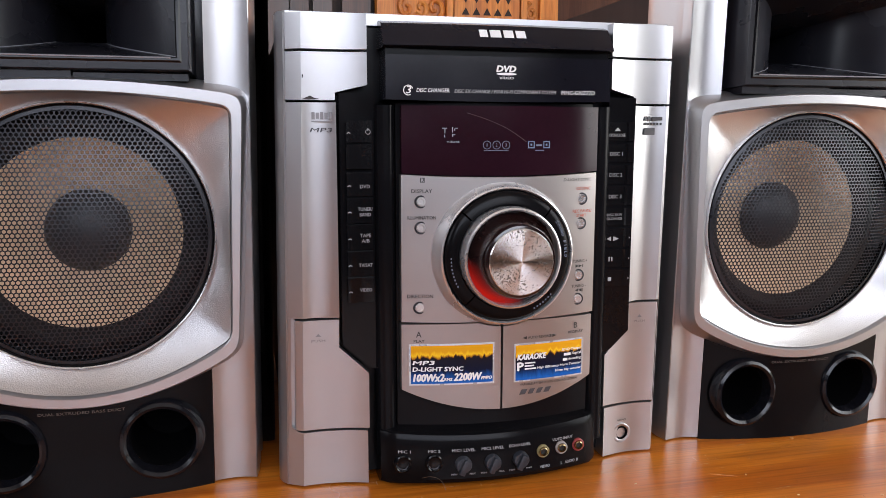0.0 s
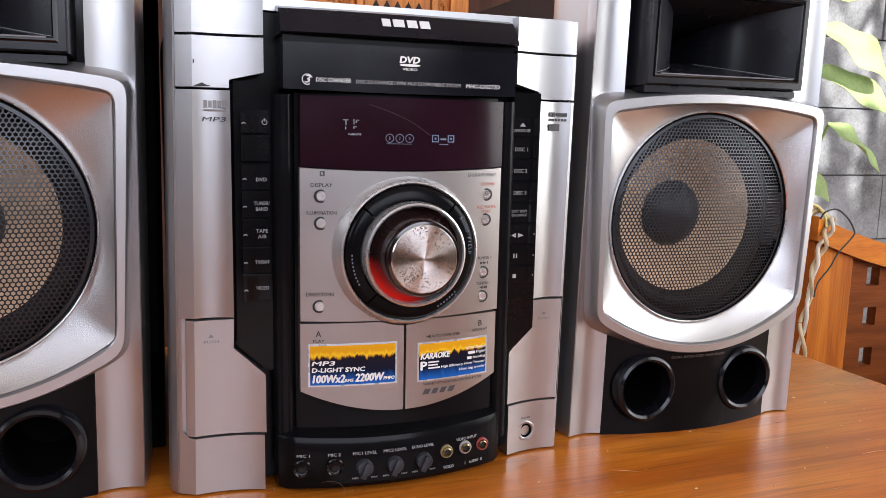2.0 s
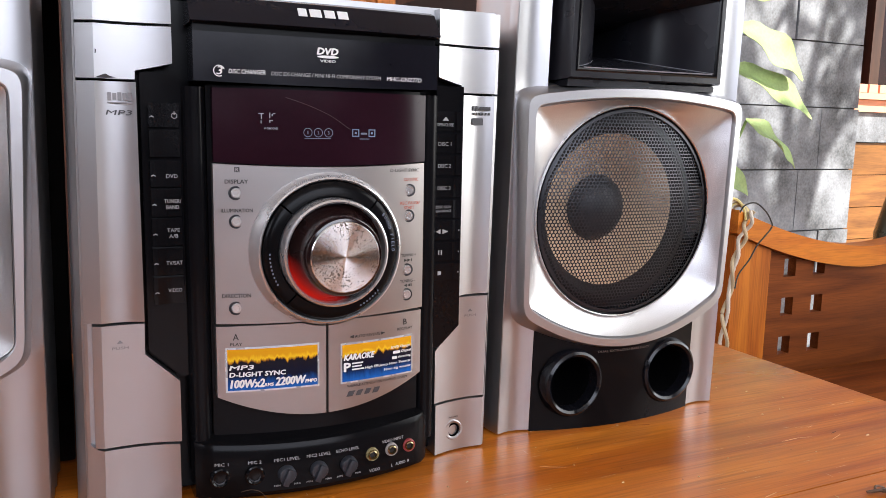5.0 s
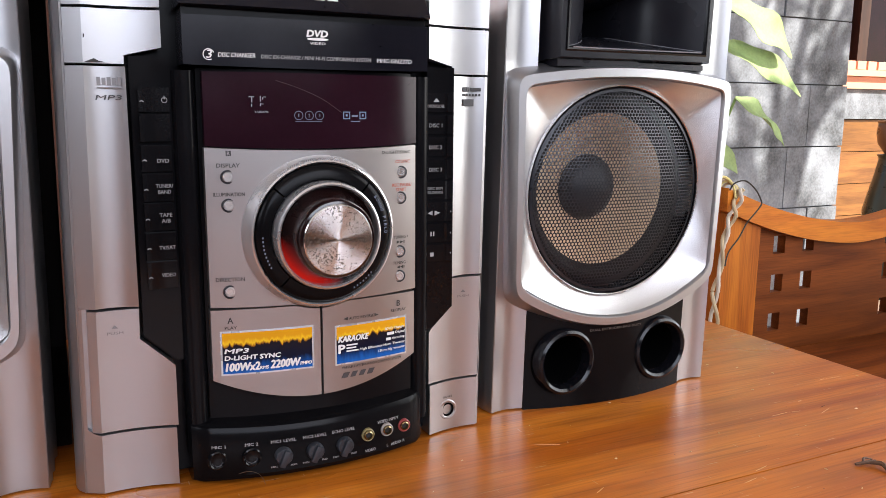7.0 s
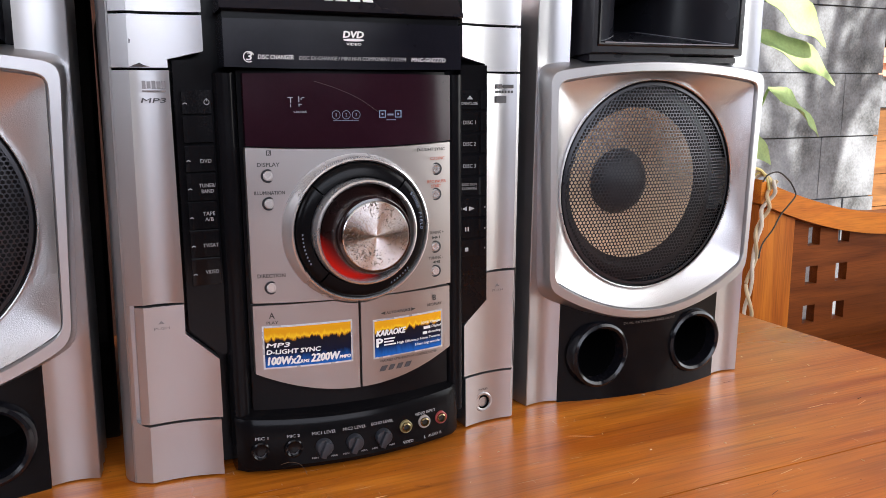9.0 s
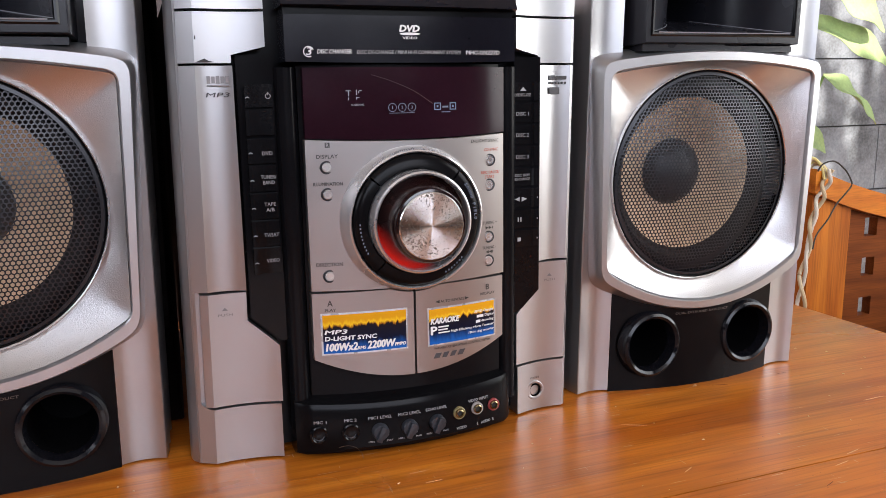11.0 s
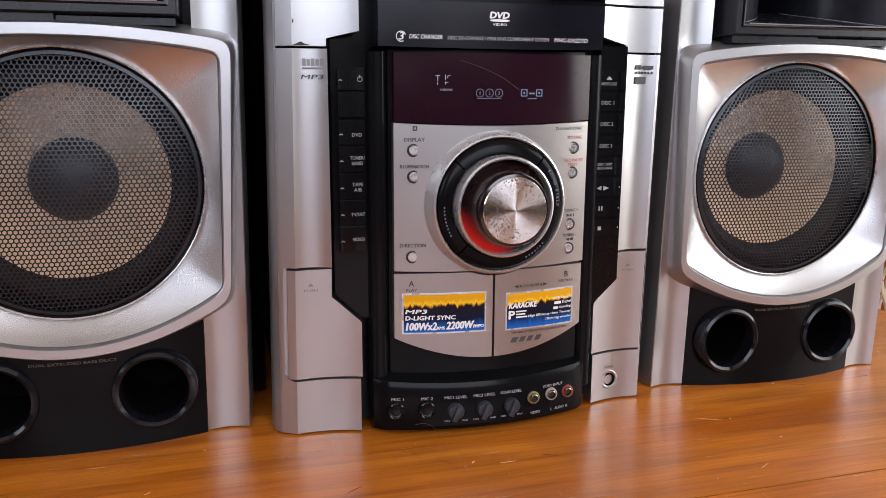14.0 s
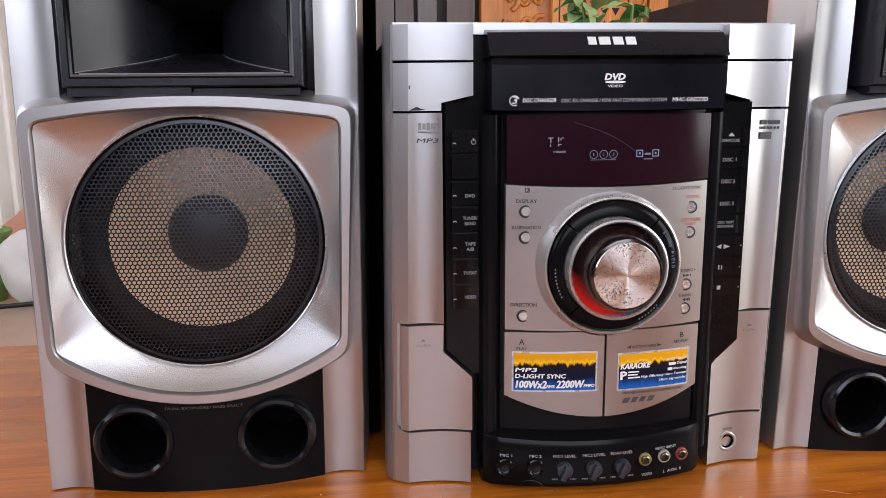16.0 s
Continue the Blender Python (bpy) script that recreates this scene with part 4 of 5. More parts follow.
    for x, z in ((-0.0690, 0.0190), (-0.0470, 0.0195)):
        k = part("mic_socket", lathe([(0.0066, fj(x) + 0.003), (0.0066, fj(x) - 0.0008), (0.0056, fj(x) - 0.0014), (0.0046, fj(x) - 0.0006), (0.0040, fj(x) - 0.0003), (0.0, fj(x) - 0.0003)], x, z, 32), BLACK, js)
        part("contact", lathe([(0.0042, fj(x) - 0.0007), (0.0036, fj(x) - 0.0006)], x, z, 20, a0=200, a1=340), KNOB_GREY, k)
    for x in (-0.0260, -0.0040, 0.0178):
        z, y = 0.0182, fj(x)
        bm = lathe([(0.0060, y + 0.003), (0.0060, y - 0.0030), (0.0054, y - 0.0040), (0.0, y - 0.0044)], x, z, 32)
        k = part("level_knob", bm, KNOB_GREY, js)
        grip = box(x - 0.0022, x + 0.0022, y - 0.0072, y - 0.0030, z - 0.0066, z + 0.0052)
        bmesh.ops.rotate(grip, cent=(x, y, z), matrix=Matrix.Rotation(radians(24), 3, "Y"), verts=grip.verts)
        part("grip", grip, KNOB_GREY, k, bevel=0.0009)
        lettering("MIN", x - 0.0066, 0.0107, 0.0042, 0.0013, fs, PALE_GREY_INK, js, lift=0.0010)
        lettering("MAX", x + 0.0070, 0.0107, 0.0044, 0.0013, fs, PALE_GREY_INK, js, lift=0.0010)
    for x, z, mat in ((0.0362, 0.0218, YELLOW_JACK), (0.0520, 0.0220, WHITE_JACK), (0.0672, 0.0214, RED_JACK)):
        y = fj(x)
        k = part("video_socket", lathe([(0.0048, y + 0.003), (0.0048, y - 0.0012), (0.0042, y - 0.0018), (0.0034, y - 0.0012), (0.0034, y + 0.003)], x, z, 28), mat, js)
        part("contact_ring", lathe([(0.0033, y + 0.003), (0.0033, y - 0.0024), (0.0026, y - 0.0030), (0.0021, y - 0.0020), (0.0021, y + 0.003)], x, z, 24), GOLD, k)
        part("contact_hole", lathe([(0.0023, y - 0.0006), (0.0, y - 0.0006)], x, z, 16), DARK_STREAK, k)
    part("fibre", tube([(-0.0560, fj(-0.056) - 0.0006, 0.0085), (-0.0500, fj(-0.05) - 0.0010, 0.0098), (-0.0440, fj(-0.044) - 0.0012, 0.0080), (-0.0405, fj(-0.04) - 0.0020, 0.0040), (-0.0395, fj(-0.04) - 0.004, 0.0004)], 0.00014, 5), HAIR, js, "loose brown fibre")

    # print on the silver sides
    fl = slant(flute(-0.1360, -0.1115, 0.0030), pl)
    lettering("MP3", -0.1215, 0.2592, 0.0145, 0.0030, fl, DARK_INK, s, 0.3, lift=0.0010)
    for i in range(5):
        bar(-0.1268 + i * 0.0029, 0.2690, 0.0022, 0.0042 if i % 2 else 0.0050, fl, KEY_INK, s, "emblem", lift=0.0010)
    bar(-0.1210, 0.2652, 0.0140, 0.0008, fl, KEY_INK, s, "emblem", lift=0.0010)
    fr = slant(flute(0.116, 0.1424, 0.0030), pr)
    bar(0.1265, 0.2686, 0.0024, 0.0034, fr, DARK_INK, s, "emblem", lift=0.0010)
    bar(0.1293, 0.2686, 0.0024, 0.0034, fr, DARK_INK, s, "emblem", lift=0.0010)
    bar(0.1360, 0.2686, 0.0085, 0.0026, fr, GREY_INK, s, "emblem", lift=0.0010)
    for i in range(6):
        bar(0.1262 + i * 0.0026, 0.2646, 0.0014, 0.0018, fr, GREY_INK, s, "emblem", lift=0.0010)
    bar(0.1298, 0.2588, 0.0096, 0.0052, fr, DARK_INK, s, "emblem", lift=0.0010)
    for x, w in ((0.1273, 0.0022), (0.1300, 0.0018), (0.1325, 0.0020)):
        bar(x, 0.2588, w, 0.0026, fr, PANEL, s, "emblem", lift=0.0011)
    # Embossed PUSH marks: the shading of their relief is drawn as flat grey.
    for x, fn in ((-0.1265, slant(flute(-0.1377, -0.0910, 0.0030), pl)), (0.1272, slant(flute(0.0955, 0.1406, 0.0030), pr))):
        lettering("PUSH", x, 0.1098, 0.0098, 0.0018, fn, KEY_INK, s, lift=0.0011)
        plate([(x - 0.0020, 0.1128), (x + 0.0020, 0.1128), (x, 0.1150)], fn, KEY_INK, s, lift=0.0011)
    plate([(-0.1345, 0.2800), (-0.1270, 0.2800), (-0.1225, 0.2804), (-0.1260, 0.2812), (-0.1285, 0.2826), (-0.1310, 0.2816)], fl, DARK_STREAK, s, "chip", lift=0.0012)
    plate([(-0.1340, 0.2945), (-0.1333, 0.2945), (-0.1331, 0.2965), (-0.1338, 0.2972)], fl, DARK_STREAK, s, "chip", lift=0.0012)
    for x in (-0.12, 0.12):
        for y in (0.05, 0.32):
            part("foot", prism_z([(x + 0.012 * math.cos(a), y + 0.012 * math.sin(a)) for a in (2 * math.pi * i / 20 for i in range(20))], 0.0, 0.007), RUBBER, s)
    return s


build_stereo()


# ---- loudspeakers, standing on both sides of the stereo ----
def frame_outline(inset, n=56):
    """The woofer surround: bowed top, upright sides, deep bow below."""
    w0, w1 = 0.1127 - inset, 0.1068 - inset * 0.6
    top, low = 0.2835 - inset, 0.1030 + inset * 0.9
    pts = []
    for i in range(n + 1):
        x = -w0 + 2 * w0 * i / n
        pts.append((x, top + 0.0090 * (1 - (x / w0) ** 2)))
    for i in range(1, 40):
        k = i / 40
        pts.append((w0 + (w1 - w0) * k, top + (low - top) * k))
    for i in range(n + 1):
        x = w1 - 2 * w1 * i / n
        pts.append((x, low - 0.0335 * (1 - (x / w1) ** 2)))
    for i in range(1, 40):
        k = i / 40
        pts.append((-w1 + (w1 - w0) * k, low + (top - low) * k))
    return pts


def soften(pts, times=2):
    """Round the four corners of an outline a little."""
    for _ in range(times):
        n = len(pts)
        pts = [((pts[i - 1][0] + 2 * pts[i][0] + pts[(i + 1) % n][0]) / 4, (pts[i - 1][1] + 2 * pts[i][1] + pts[(i + 1) % n][1]) / 4) for i in range(n)]
    return pts


def loft(rings, bm=None, cap=False):
    bm = bm or bmesh.new()
    rows = [[bm.verts.new(p) for p in r] for r in rings]
    n = len(rows[0])
    for a, b in zip(rows, rows[1:]):
        for i in range(n):
            bm.faces.new((a[i], b[i], b[(i + 1) % n], a[(i + 1) % n]))
    if cap:
        bm.faces.new(rows[-1])
    return bm


WZ = 0.1860


def perforated(radius, pitch, hole, dome):
    """Steel sheet with six-sided holes, slightly domed."""
    bm = bmesh.new()
    cache = {}
    rows = int(radius / (pitch * 0.866)) + 1
    side = pitch / math.sqrt(3)
    def bow(x, z):
        return dome * (1 - (x * x + z * z) / radius ** 2)
    def corner(x, z):
        key = (round(x * 1e5), round(z * 1e5))
        for dx in (-1, 0, 1):
            for dz in (-1, 0, 1):
                if (key[0] + dx, key[1] + dz) in cache:
                    return cache[(key[0] + dx, key[1] + dz)]
        cache[key] = bm.verts.new((x, bow(x, z), WZ + z))
        return cache[key]
    for j in range(-rows, rows + 1):
        for i in range(-rows - 4, rows + 5):
            x, z = (i + (j % 2) * 0.5) * pitch, j * pitch * 0.866
            r = math.hypot(x, z)
            if r > radius:
                continue
            ang = [radians(30 + 60 * k) for k in range(6)]
            out = [corner(x + side * math.cos(a), z + side * math.sin(a)) for a in ang]
            inn = [bm.verts.new((x + hole * math.cos(a), bow(x, z), WZ + z + hole * math.sin(a))) for a in ang]
            for k in range(6):
                bm.faces.new((out[k], out[(k + 1) % 6], inn[(k + 1) % 6], inn[k]))
    return bm


def build_speaker(at, turn, lean, label, side=0.1215, size=1.0):
    s = thing("loudspeaker", label, "loudspeaker", "pair of loudspeakers", at, turn)
    shell = box(-0.1215, side, 0.066, 0.345, 0.003, 0.3835)
    bmesh.ops.delete(shell, geom=[f for f in shell.faces if f.calc_center_median().y < 0.07], context="FACES_ONLY")
    part("cabinet", shell, VINYL, s, "dark brown vinyl-covered cabinet", bevel=0.002)
    part("top_board", box(-0.1165, 0.1165, 0.004, 0.0655, 0.3785, 0.3835), BLACK_SHEET, s, bevel=0.001)
    part("partition", box(-0.1160, 0.1160, 0.018, 0.0655, 0.2890, 0.2920), BLACK_SHEET, s)
    # side rails with hollow fronts
    for sgn in (-1, 1):
        fl = flute(0.0866, 0.1165, 0.0032)
        plan = [(x, fl(x)) for x in spaced(0.0866, 0.1165, 10)] + [(0.1172, 0.0006), (0.1186, 0.010), (0.1192, 0.012), (0.1192, 0.024), (0.1205, 0.027), (0.1205, 0.048), (0.1225, 0.053), (0.1225, 0.064), (0.1168, 0.065), (0.1168, 0.022), (0.0866, 0.022)]
        if sgn < 0:
            plan = [(-x, y) for x, y in plan][::-1]
        part("side_rail", prism_z(plan, 0.0012, 0.3845), SILVER, s, bevel=0.0006)
    # horn tweeter
    horn = part("horn_block", loft([[(x * w, y, 0.338 + z * h) for x, z in ((-1, -1), (1, -1), (1, 1), (-1, 1))] for w, h, y in ((0.0866, 0.0450, 0.020), (0.0808, 0.0420, 0.019), (0.0790, 0.0405, -0.0165), (0.0775, 0.0395, -0.0190), (0.0735, 0.0345, -0.0190))]), DARK_BLUE, s, "black horn tweeter block", bevel=0.0008)
    part("mouth_rim", loft([[(x * w, y, 0.3375 + z * h) for x, z in ((-1, -1), (1, -1), (1, 1), (-1, 1))] for w, h, y in ((0.0735, 0.0345, -0.0189), (0.0722, 0.0330, -0.0200), (0.0706, 0.0315, -0.0197), (0.0696, 0.0305, -0.0180))]), BLACK, horn, bevel=0.0004)
    rings = []
    for k in range(13):
        u = k / 12
        w = 0.0165 + (0.0697 - 0.0165) * (1 - u) ** 1.9
        h = 0.0130 + (0.0306 - 0.0130) * (1 - u) ** 1.15
        y = -0.0182 + 0.078 * u
        rings.append([(x * w, y, 0.3375 + z * h - 0.002 * u) for x, z in ((-1, -1), (-0.33, -1), (0.33, -1), (1, -1), (1, -0.33), (1, 0.33), (1, 1), (0.33, 1), (-0.33, 1), (-1, 1), (-1, 0.33), (-1, -0.33))])
    for k, y in ((0.97, 0.075), (0.85, 0.12), (0.6, 0.165), (0.02, 0.19)):
        rings.append([(x * k, y, 0.3355 + (z - 0.3355) * k) for x, _, z in rings[12]])
    part("horn_mouth", loft(rings), DARK_BLUE, horn, "flared black horn mouth", sharp=40)
    # Thin grey tubes draw the highlights along the horn mouth's edges.
    for c in (0, 3):
        part("floor_edge", tube([(r[c][0], r[c][1], r[c][2] + 0.0002) for r in rings[:12]], 0.00035, 5), EDGE_GLINT, horn)
    part("lip_glint", tube([(-0.0665, -0.0200, 0.3062), (0.0, -0.0202, 0.3060), (0.0665, -0.0200, 0.3062)], 0.00055, 6), EDGE_GLINT, horn, "grey line painted as the highlight on the horn's lower lip")
    part("lower_lip", box(-0.0770, 0.0040, -0.0140, 0.012, 0.2915, 0.2972), DARK_BLUE, horn, bevel=0.0007)
    part("lower_lip", box(0.0052, 0.0770, -0.0122, 0.012, 0.2915, 0.2962), DARK_BLUE, horn, bevel=0.0007)
    for i in range(4):
        x = 0.0035 + i * 0.0064
        part("emblem", box(x - 0.0025, x + 0.0025, -0.0200, -0.0185, 0.3720, 0.3754), WHITE_INK, horn, "plain white emblem block", bevel=0.0003)

    # woofer surround
    o0, o1, o2, o3 = soften(frame_outline(0.0), 5), soften(frame_outline(0.0012), 5), soften(frame_outline(0.0080), 4), soften(frame_outline(0.0096), 1)
    ang = [math.atan2(z - WZ, x) for x, z in o3]
    def circle(r, y):
        return [(r * math.cos(a), y, WZ + r * math.sin(a)) for a in ang]
    bow = lambda x: 0.0035 * (x / 0.11) ** 2
    at_y = lambda pts, y: [(x, y + bow(x), z) for x, z in pts]
    fr = part("woofer_frame", loft([at_y(soften(frame_outline(-0.0062), 5), 0.010), at_y(soften(frame_outline(-0.0050), 5), 0.002), at_y(o0, -0.0155), at_y(o1, -0.0175), at_y(o2, -0.0175), at_y(soften(frame_outline(0.0088), 4), -0.0165), at_y(o3, -0.0130)]), SILVER, s, "silver woofer frame", bevel=0.0)
    part("funnel", loft([at_y(o3, -0.0130)] + [[(a[0] + (b[0] - a[0]) * k, a[1] + (b[1] - a[1]) * (k ** 0.8), a[2] + (b[2] - a[2]) * k) for a, b in zip(at_y(o3, -0.0148), circle(0.0915, 0.0010))] for k in (0.02, 0.2, 0.4, 0.6, 0.8, 1.0)] + [circle(0.0905, 0.0024)]), SILVER_TEX, fr, "silver funnel with leather grain", sharp=24)
    part("grille_rim", lathe([(0.0909, 0.006), (0.0909, -0.0008), (0.0904, -0.0012), (0.0896, -0.0004), (0.0892, 0.006)], 0, WZ, 96), BLACK_SATIN, fr)
    part("bright_edge", lathe([(0.0924, 0.0020), (0.0923, -0.0012), (0.0918, -0.0021), (0.0911, -0.0014), (0.0910, 0.0020)], 0, WZ, 96), SILVER_RING, fr)
    g = part("grille", perforated(0.0882, 0.00335, 0.00138, -0.0075), GRILLE, fr, "black perforated steel grille", smooth=True, kind="stuff")
    for v in g.data.vertices:
        v.co.y += 0.0004
    part("grille_border", lathe([(0.0912, 0.0020), (0.0890, -0.0004), (0.0866, -0.0010)], 0, WZ, 96), GRILLE, fr)
    # driver
    part("basket", lathe([(0.0910, 0.003), (0.0910, 0.026), (0.0860, 0.032)], 0, WZ, 72), RUBBER, fr)
    part("rubber_surround", lathe([(0.0890, 0.0205), (0.0850, 0.0180), (0.0805, 0.0150), (0.0765, 0.0150), (0.0715, 0.0185), (0.0680, 0.0225)], 0, WZ, 96), RUBBER, fr)
    part("cone", lathe([(0.0692, 0.0215), (0.062, 0.0270), (0.050, 0.0350), (0.038, 0.0420), (0.028, 0.0470), (0.0, 0.052)], 0, WZ, 96), CONE, fr, "tan woven woofer cone")
    part("dust_cap", lathe([(0.0305, 0.0455), (0.0285, 0.0410), (0.0225, 0.0355), (0.0130, 0.0315), (0.0, 0.0300)], 0, WZ, 64), CAP, fr, "dark domed dust cap")

    # foot panel with the two bass ports
    fb = lambda x: -0.0005 - 0.0130 * (1 - (x / 0.0862) ** 2)
    bm = bmesh.new()
    loops = [[(x, 0.0) for x in spaced(-0.0862, 0.0862, 30)] + [(0.0862, 0.035), (0.0862, 0.070)] + [(x, 0.1060 - 0.0335 * (1 - (x / 0.1085) ** 2)) for x in spaced(0.0862, -0.0862, 30)] + [(-0.0862, 0.070), (-0.0862, 0.035)]]
    loops += [[(px + 0.0240 * math.cos(a), 0.0410 + 0.0240 * math.sin(a)) for a in (2 * math.pi * i / 40 for i in range(40))] for px in (-0.0515, 0.0515)]
    edges = []
    for loop in loops:
        vs = [bm.verts.new((x, 0, z)) for x, z in loop]
        edges += [bm.edges.new((vs[i], vs[(i + 1) % len(vs)])) for i in range(len(vs))]
    bmesh.ops.triangle_fill(bm, use_beauty=True, use_dissolve=False, edges=edges, normal=(0, -1, 0))
    ext = bmesh.ops.extrude_face_region(bm, geom=list(bm.faces))
    back = {v for v in ext["geom"] if isinstance(v, bmesh.types.BMVert)}
    for v in bm.verts:
        v.co.y = fb(v.co.x) + (0.0035 if v in back else 0.0)
    base = part("foot_panel", bm, BLACK_SATIN, s, "black bowed foot panel")
    for x in (-0.0515, 0.0515):
        y = fb(x)
        z = 0.0410
        flare = lathe([(0.0300, y + 0.004), (0.0294, y - 0.0022), (0.0280, y - 0.0054), (0.0258, y - 0.0068), (0.0236, y - 0.0052), (0.0226, y + 0.0005), (0.0222, y + 0.005)], x, z, 64)
        port = part("bass_port", flare, PORT, base, "flared black bass port")
        part("bore", lathe([(0.0222, y + 0.005), (0.0218, y + 0.030), (0.0215, y + 0.068), (0.0, y + 0.068)], x, z, 48), BORE, port)
    lettering("DUAL EXTRUDED BASS DUCT", 0.0, 0.0662, 0.0560, 0.0020, fb, FAINT_INK, base)
    # the cabinet leans a little to one side, and its size is set
    for ob in s.children_recursive:
        for v in ob.data.vertices:
            v.co.x = size * (v.co.x + lean * v.co.z)
            v.co.y *= size
            v.co.z = size * v.co.z + (0.0015 * min(1.0, v.co.z / 0.03) if size < 1 else 0.0)
    return s


build_speaker((-0.289, 0.0222, 0.0), 0.0, 0.012, "silver and black loudspeaker with tan woofer cone", 0.133)
build_speaker((0.2785, 0.0125, 0.0), -0.6, 0.022, "silver and black loudspeaker with tan woofer cone", size=0.985)


# ---- the room round the table ----
FZ = -0.62
part("floor", box(-80.0, 80.0, -80.0, 80.0, FZ - 0.10, FZ), FLOOR, kind="structure", label="mottled cream tiled floor")
# Unseen ceiling; its slabs end where sun should or should not pass.
_c = box(-3.2, 2.15, -0.45, 1.15, 1.95, 2.10)
box(-3.2, 2.15, -1.45, -0.4504, 1.95, 2.10, _c)
box(-3.2, 3.15, -3.2, -1.4504, 1.95, 2.10, _c)
box(-1.2, 1.75, 1.1504, 2.35, 1.95, 2.10, _c)
part("ceiling", _c, WHITE_WALL, kind="structure", label="unseen off-white ceiling slabs cut to steer the sun", smooth=False)


def wall_with_opening(name, axis, at, thick, a0, a1, z0, z1, openings):
    """A wall along one axis, with openings (from, to, low, high) that go through it."""
    bm = bmesh.new()
    def put(p, q, lo, hi):
        if q - p > 1e-4 and hi - lo > 1e-4:
            if axis == "x":
                box(p, q, at, at + thick, lo, hi, bm)
            else:
                box(at, at + thick, p, q, lo, hi, bm)
    p = a0
    for o0, o1, lo, hi in openings:
        put(p, o0, z0, z1)
        put(o0, o1, z0, lo)
        put(o0, o1, hi, z1)
        p = o1
    put(p, a1, z0, z1)
    mat, label = {"wall_back": (BROWN_WALL, "plain brown timber wall"), "wall_back_left": (PEACH, "plain peach wall added for the speaker rail to mirror")}.get(name, (DARK_WOOD, "plain dark timber wall added out of view"))
    return tagged(part(name, bm, mat, smooth=False), label, kind="structure")


# Front, left and right walls are unseen, added to enclose the fill lamps.
wall_with_opening("wall_front", "x", -3.15, 0.12, -3.1, 2.42, FZ, 1.95, [(-1.7, 1.3, 0.65, 1.93)])
wall_with_opening("wall_left", "y", -2.80, 0.12, -3.03, 1.1, FZ, 1.95, [(-1.5, 0.3, 0.70, 1.70)])
wall_with_opening("wall_right", "y", 1.36, 0.12, -3.03, -1.02, FZ, 1.95, [])
wall_with_opening("wall_back", "x", 2.12, 0.12, -0.98, 1.75, FZ, 1.95, [])
# Added peach wall, there to tint the reflection in the right speaker's rail.
wall_with_opening("wall_back_left", "x", 3.60, 0.12, -3.40, -0.60, FZ, 1.95, [])


def build_carved_doors():
    """Carved teak leaf with a pierced panel, and the dark doorway beside it."""
    d = tagged(new("door_1"), "carved orange teak door leaf with pierced panel", "door", kind="structure")
    y = 2.0
    for x0, x1 in ((0.255, 0.310), (0.800, 0.862)):
        part("stile", box(x0, x1, y, y + 0.05, FZ, 1.55), DOOR_WOOD, d, bevel=0.004)
    for z0, z1 in ((FZ, -0.45), (0.10, 0.20), (0.90, 1.0), (1.45, 1.55)):
        part("rail", box(0.3105, 0.7995, y + 0.001, y + 0.049, z0, z1), DOOR_WOOD, d, bevel=0.004)
    part("panel", box(0.3105, 0.7995, y + 0.020, y + 0.040, -0.45, 0.10), DOOR_WOOD, d)
    part("panel", box(0.3105, 0.7995, y + 0.020, y + 0.040, 0.20, 0.90), DOOR_WOOD, d)
    part("panel", box(0.3105, 0.7995, y + 0.020, y + 0.040, 1.0, 1.45), DOOR_WOOD, d)
    # pierced board with rows of triangles
    board = part("pierced_board", box(0.505, 0.725, y - 0.006, y + 0.0195, 0.46, 0.84), DOOR_WOOD, d, bevel=0.003)
    for r in range(9):
        for c in range(5):
            x, z = 0.542 + c * 0.036, 0.495 + r * 0.038
            k = 1 if r % 2 else -1
            part("pierced_hole", prism_y([(x - 0.013, z + 0.011 * k), (x + 0.013, z + 0.011 * k), (x, z - 0.012 * k)], y - 0.0075, y - 0.004), DARK_WOOD, board, smooth=False)
    for x in (0.490, 0.740):
        part("moulding", box(x - 0.010, x + 0.010, y - 0.010, y + 0.0195, 0.43, 0.86), DOOR_WOOD, d, bevel=0.004)
    # scrolled relief on both sides
    rng = random.Random(4)
    for x0 in (0.352, 0.400, 0.445, 0.775):
        for z0 in (0.30, 0.40, 0.49, 0.575, 0.655, 0.735):
            r, ph = 0.024 + 0.006 * rng.random(), rng.random() * 6
            pts = [(x0 + r * (1 - k / 10) * math.cos(ph + k * 0.75), y + 0.014, z0 + 1.25 * r * (1 - k / 10) * math.sin(ph + k * 0.75)) for k in range(10)]
            part("scroll", tube(pts, 0.0085, 7, taper=lambda u: 1.1 - 0.5 * u), DOOR_WOOD, d)


build_carved_doors()
part("door_post", box(-0.100, -0.020, 1.98, 2.10, FZ, 1.95), RED_WOOD, kind="structure", label="dark red wooden door post", bevel=0.004)
part("doorway_board", box(-0.02, 0.2545, 2.06, 2.11, FZ, 1.95), DARK_WOOD, kind="structure", label="dark wooden boards beside the door")
for x0, x1 in ((-0.012, 0.045), (0.058, 0.118), (0.150, 0.240)):
    part("trim", box(x0, x1, 2.035, 2.0595, FZ, 1.9), RED_WOOD, kind="structure", label="dark wooden batten", bevel=0.003)
part("trim", box(1.262, 1.282, 2.020, 2.0395, FZ, 1.95), WHITE_WALL, kind="structure", label="pale painted wall corner strip", bevel=0.004)
part("wall_end", box(1.24, 1.75, 2.04, 2.117, FZ, 1.95), PEACH, kind="structure", label="peach painted wall end")


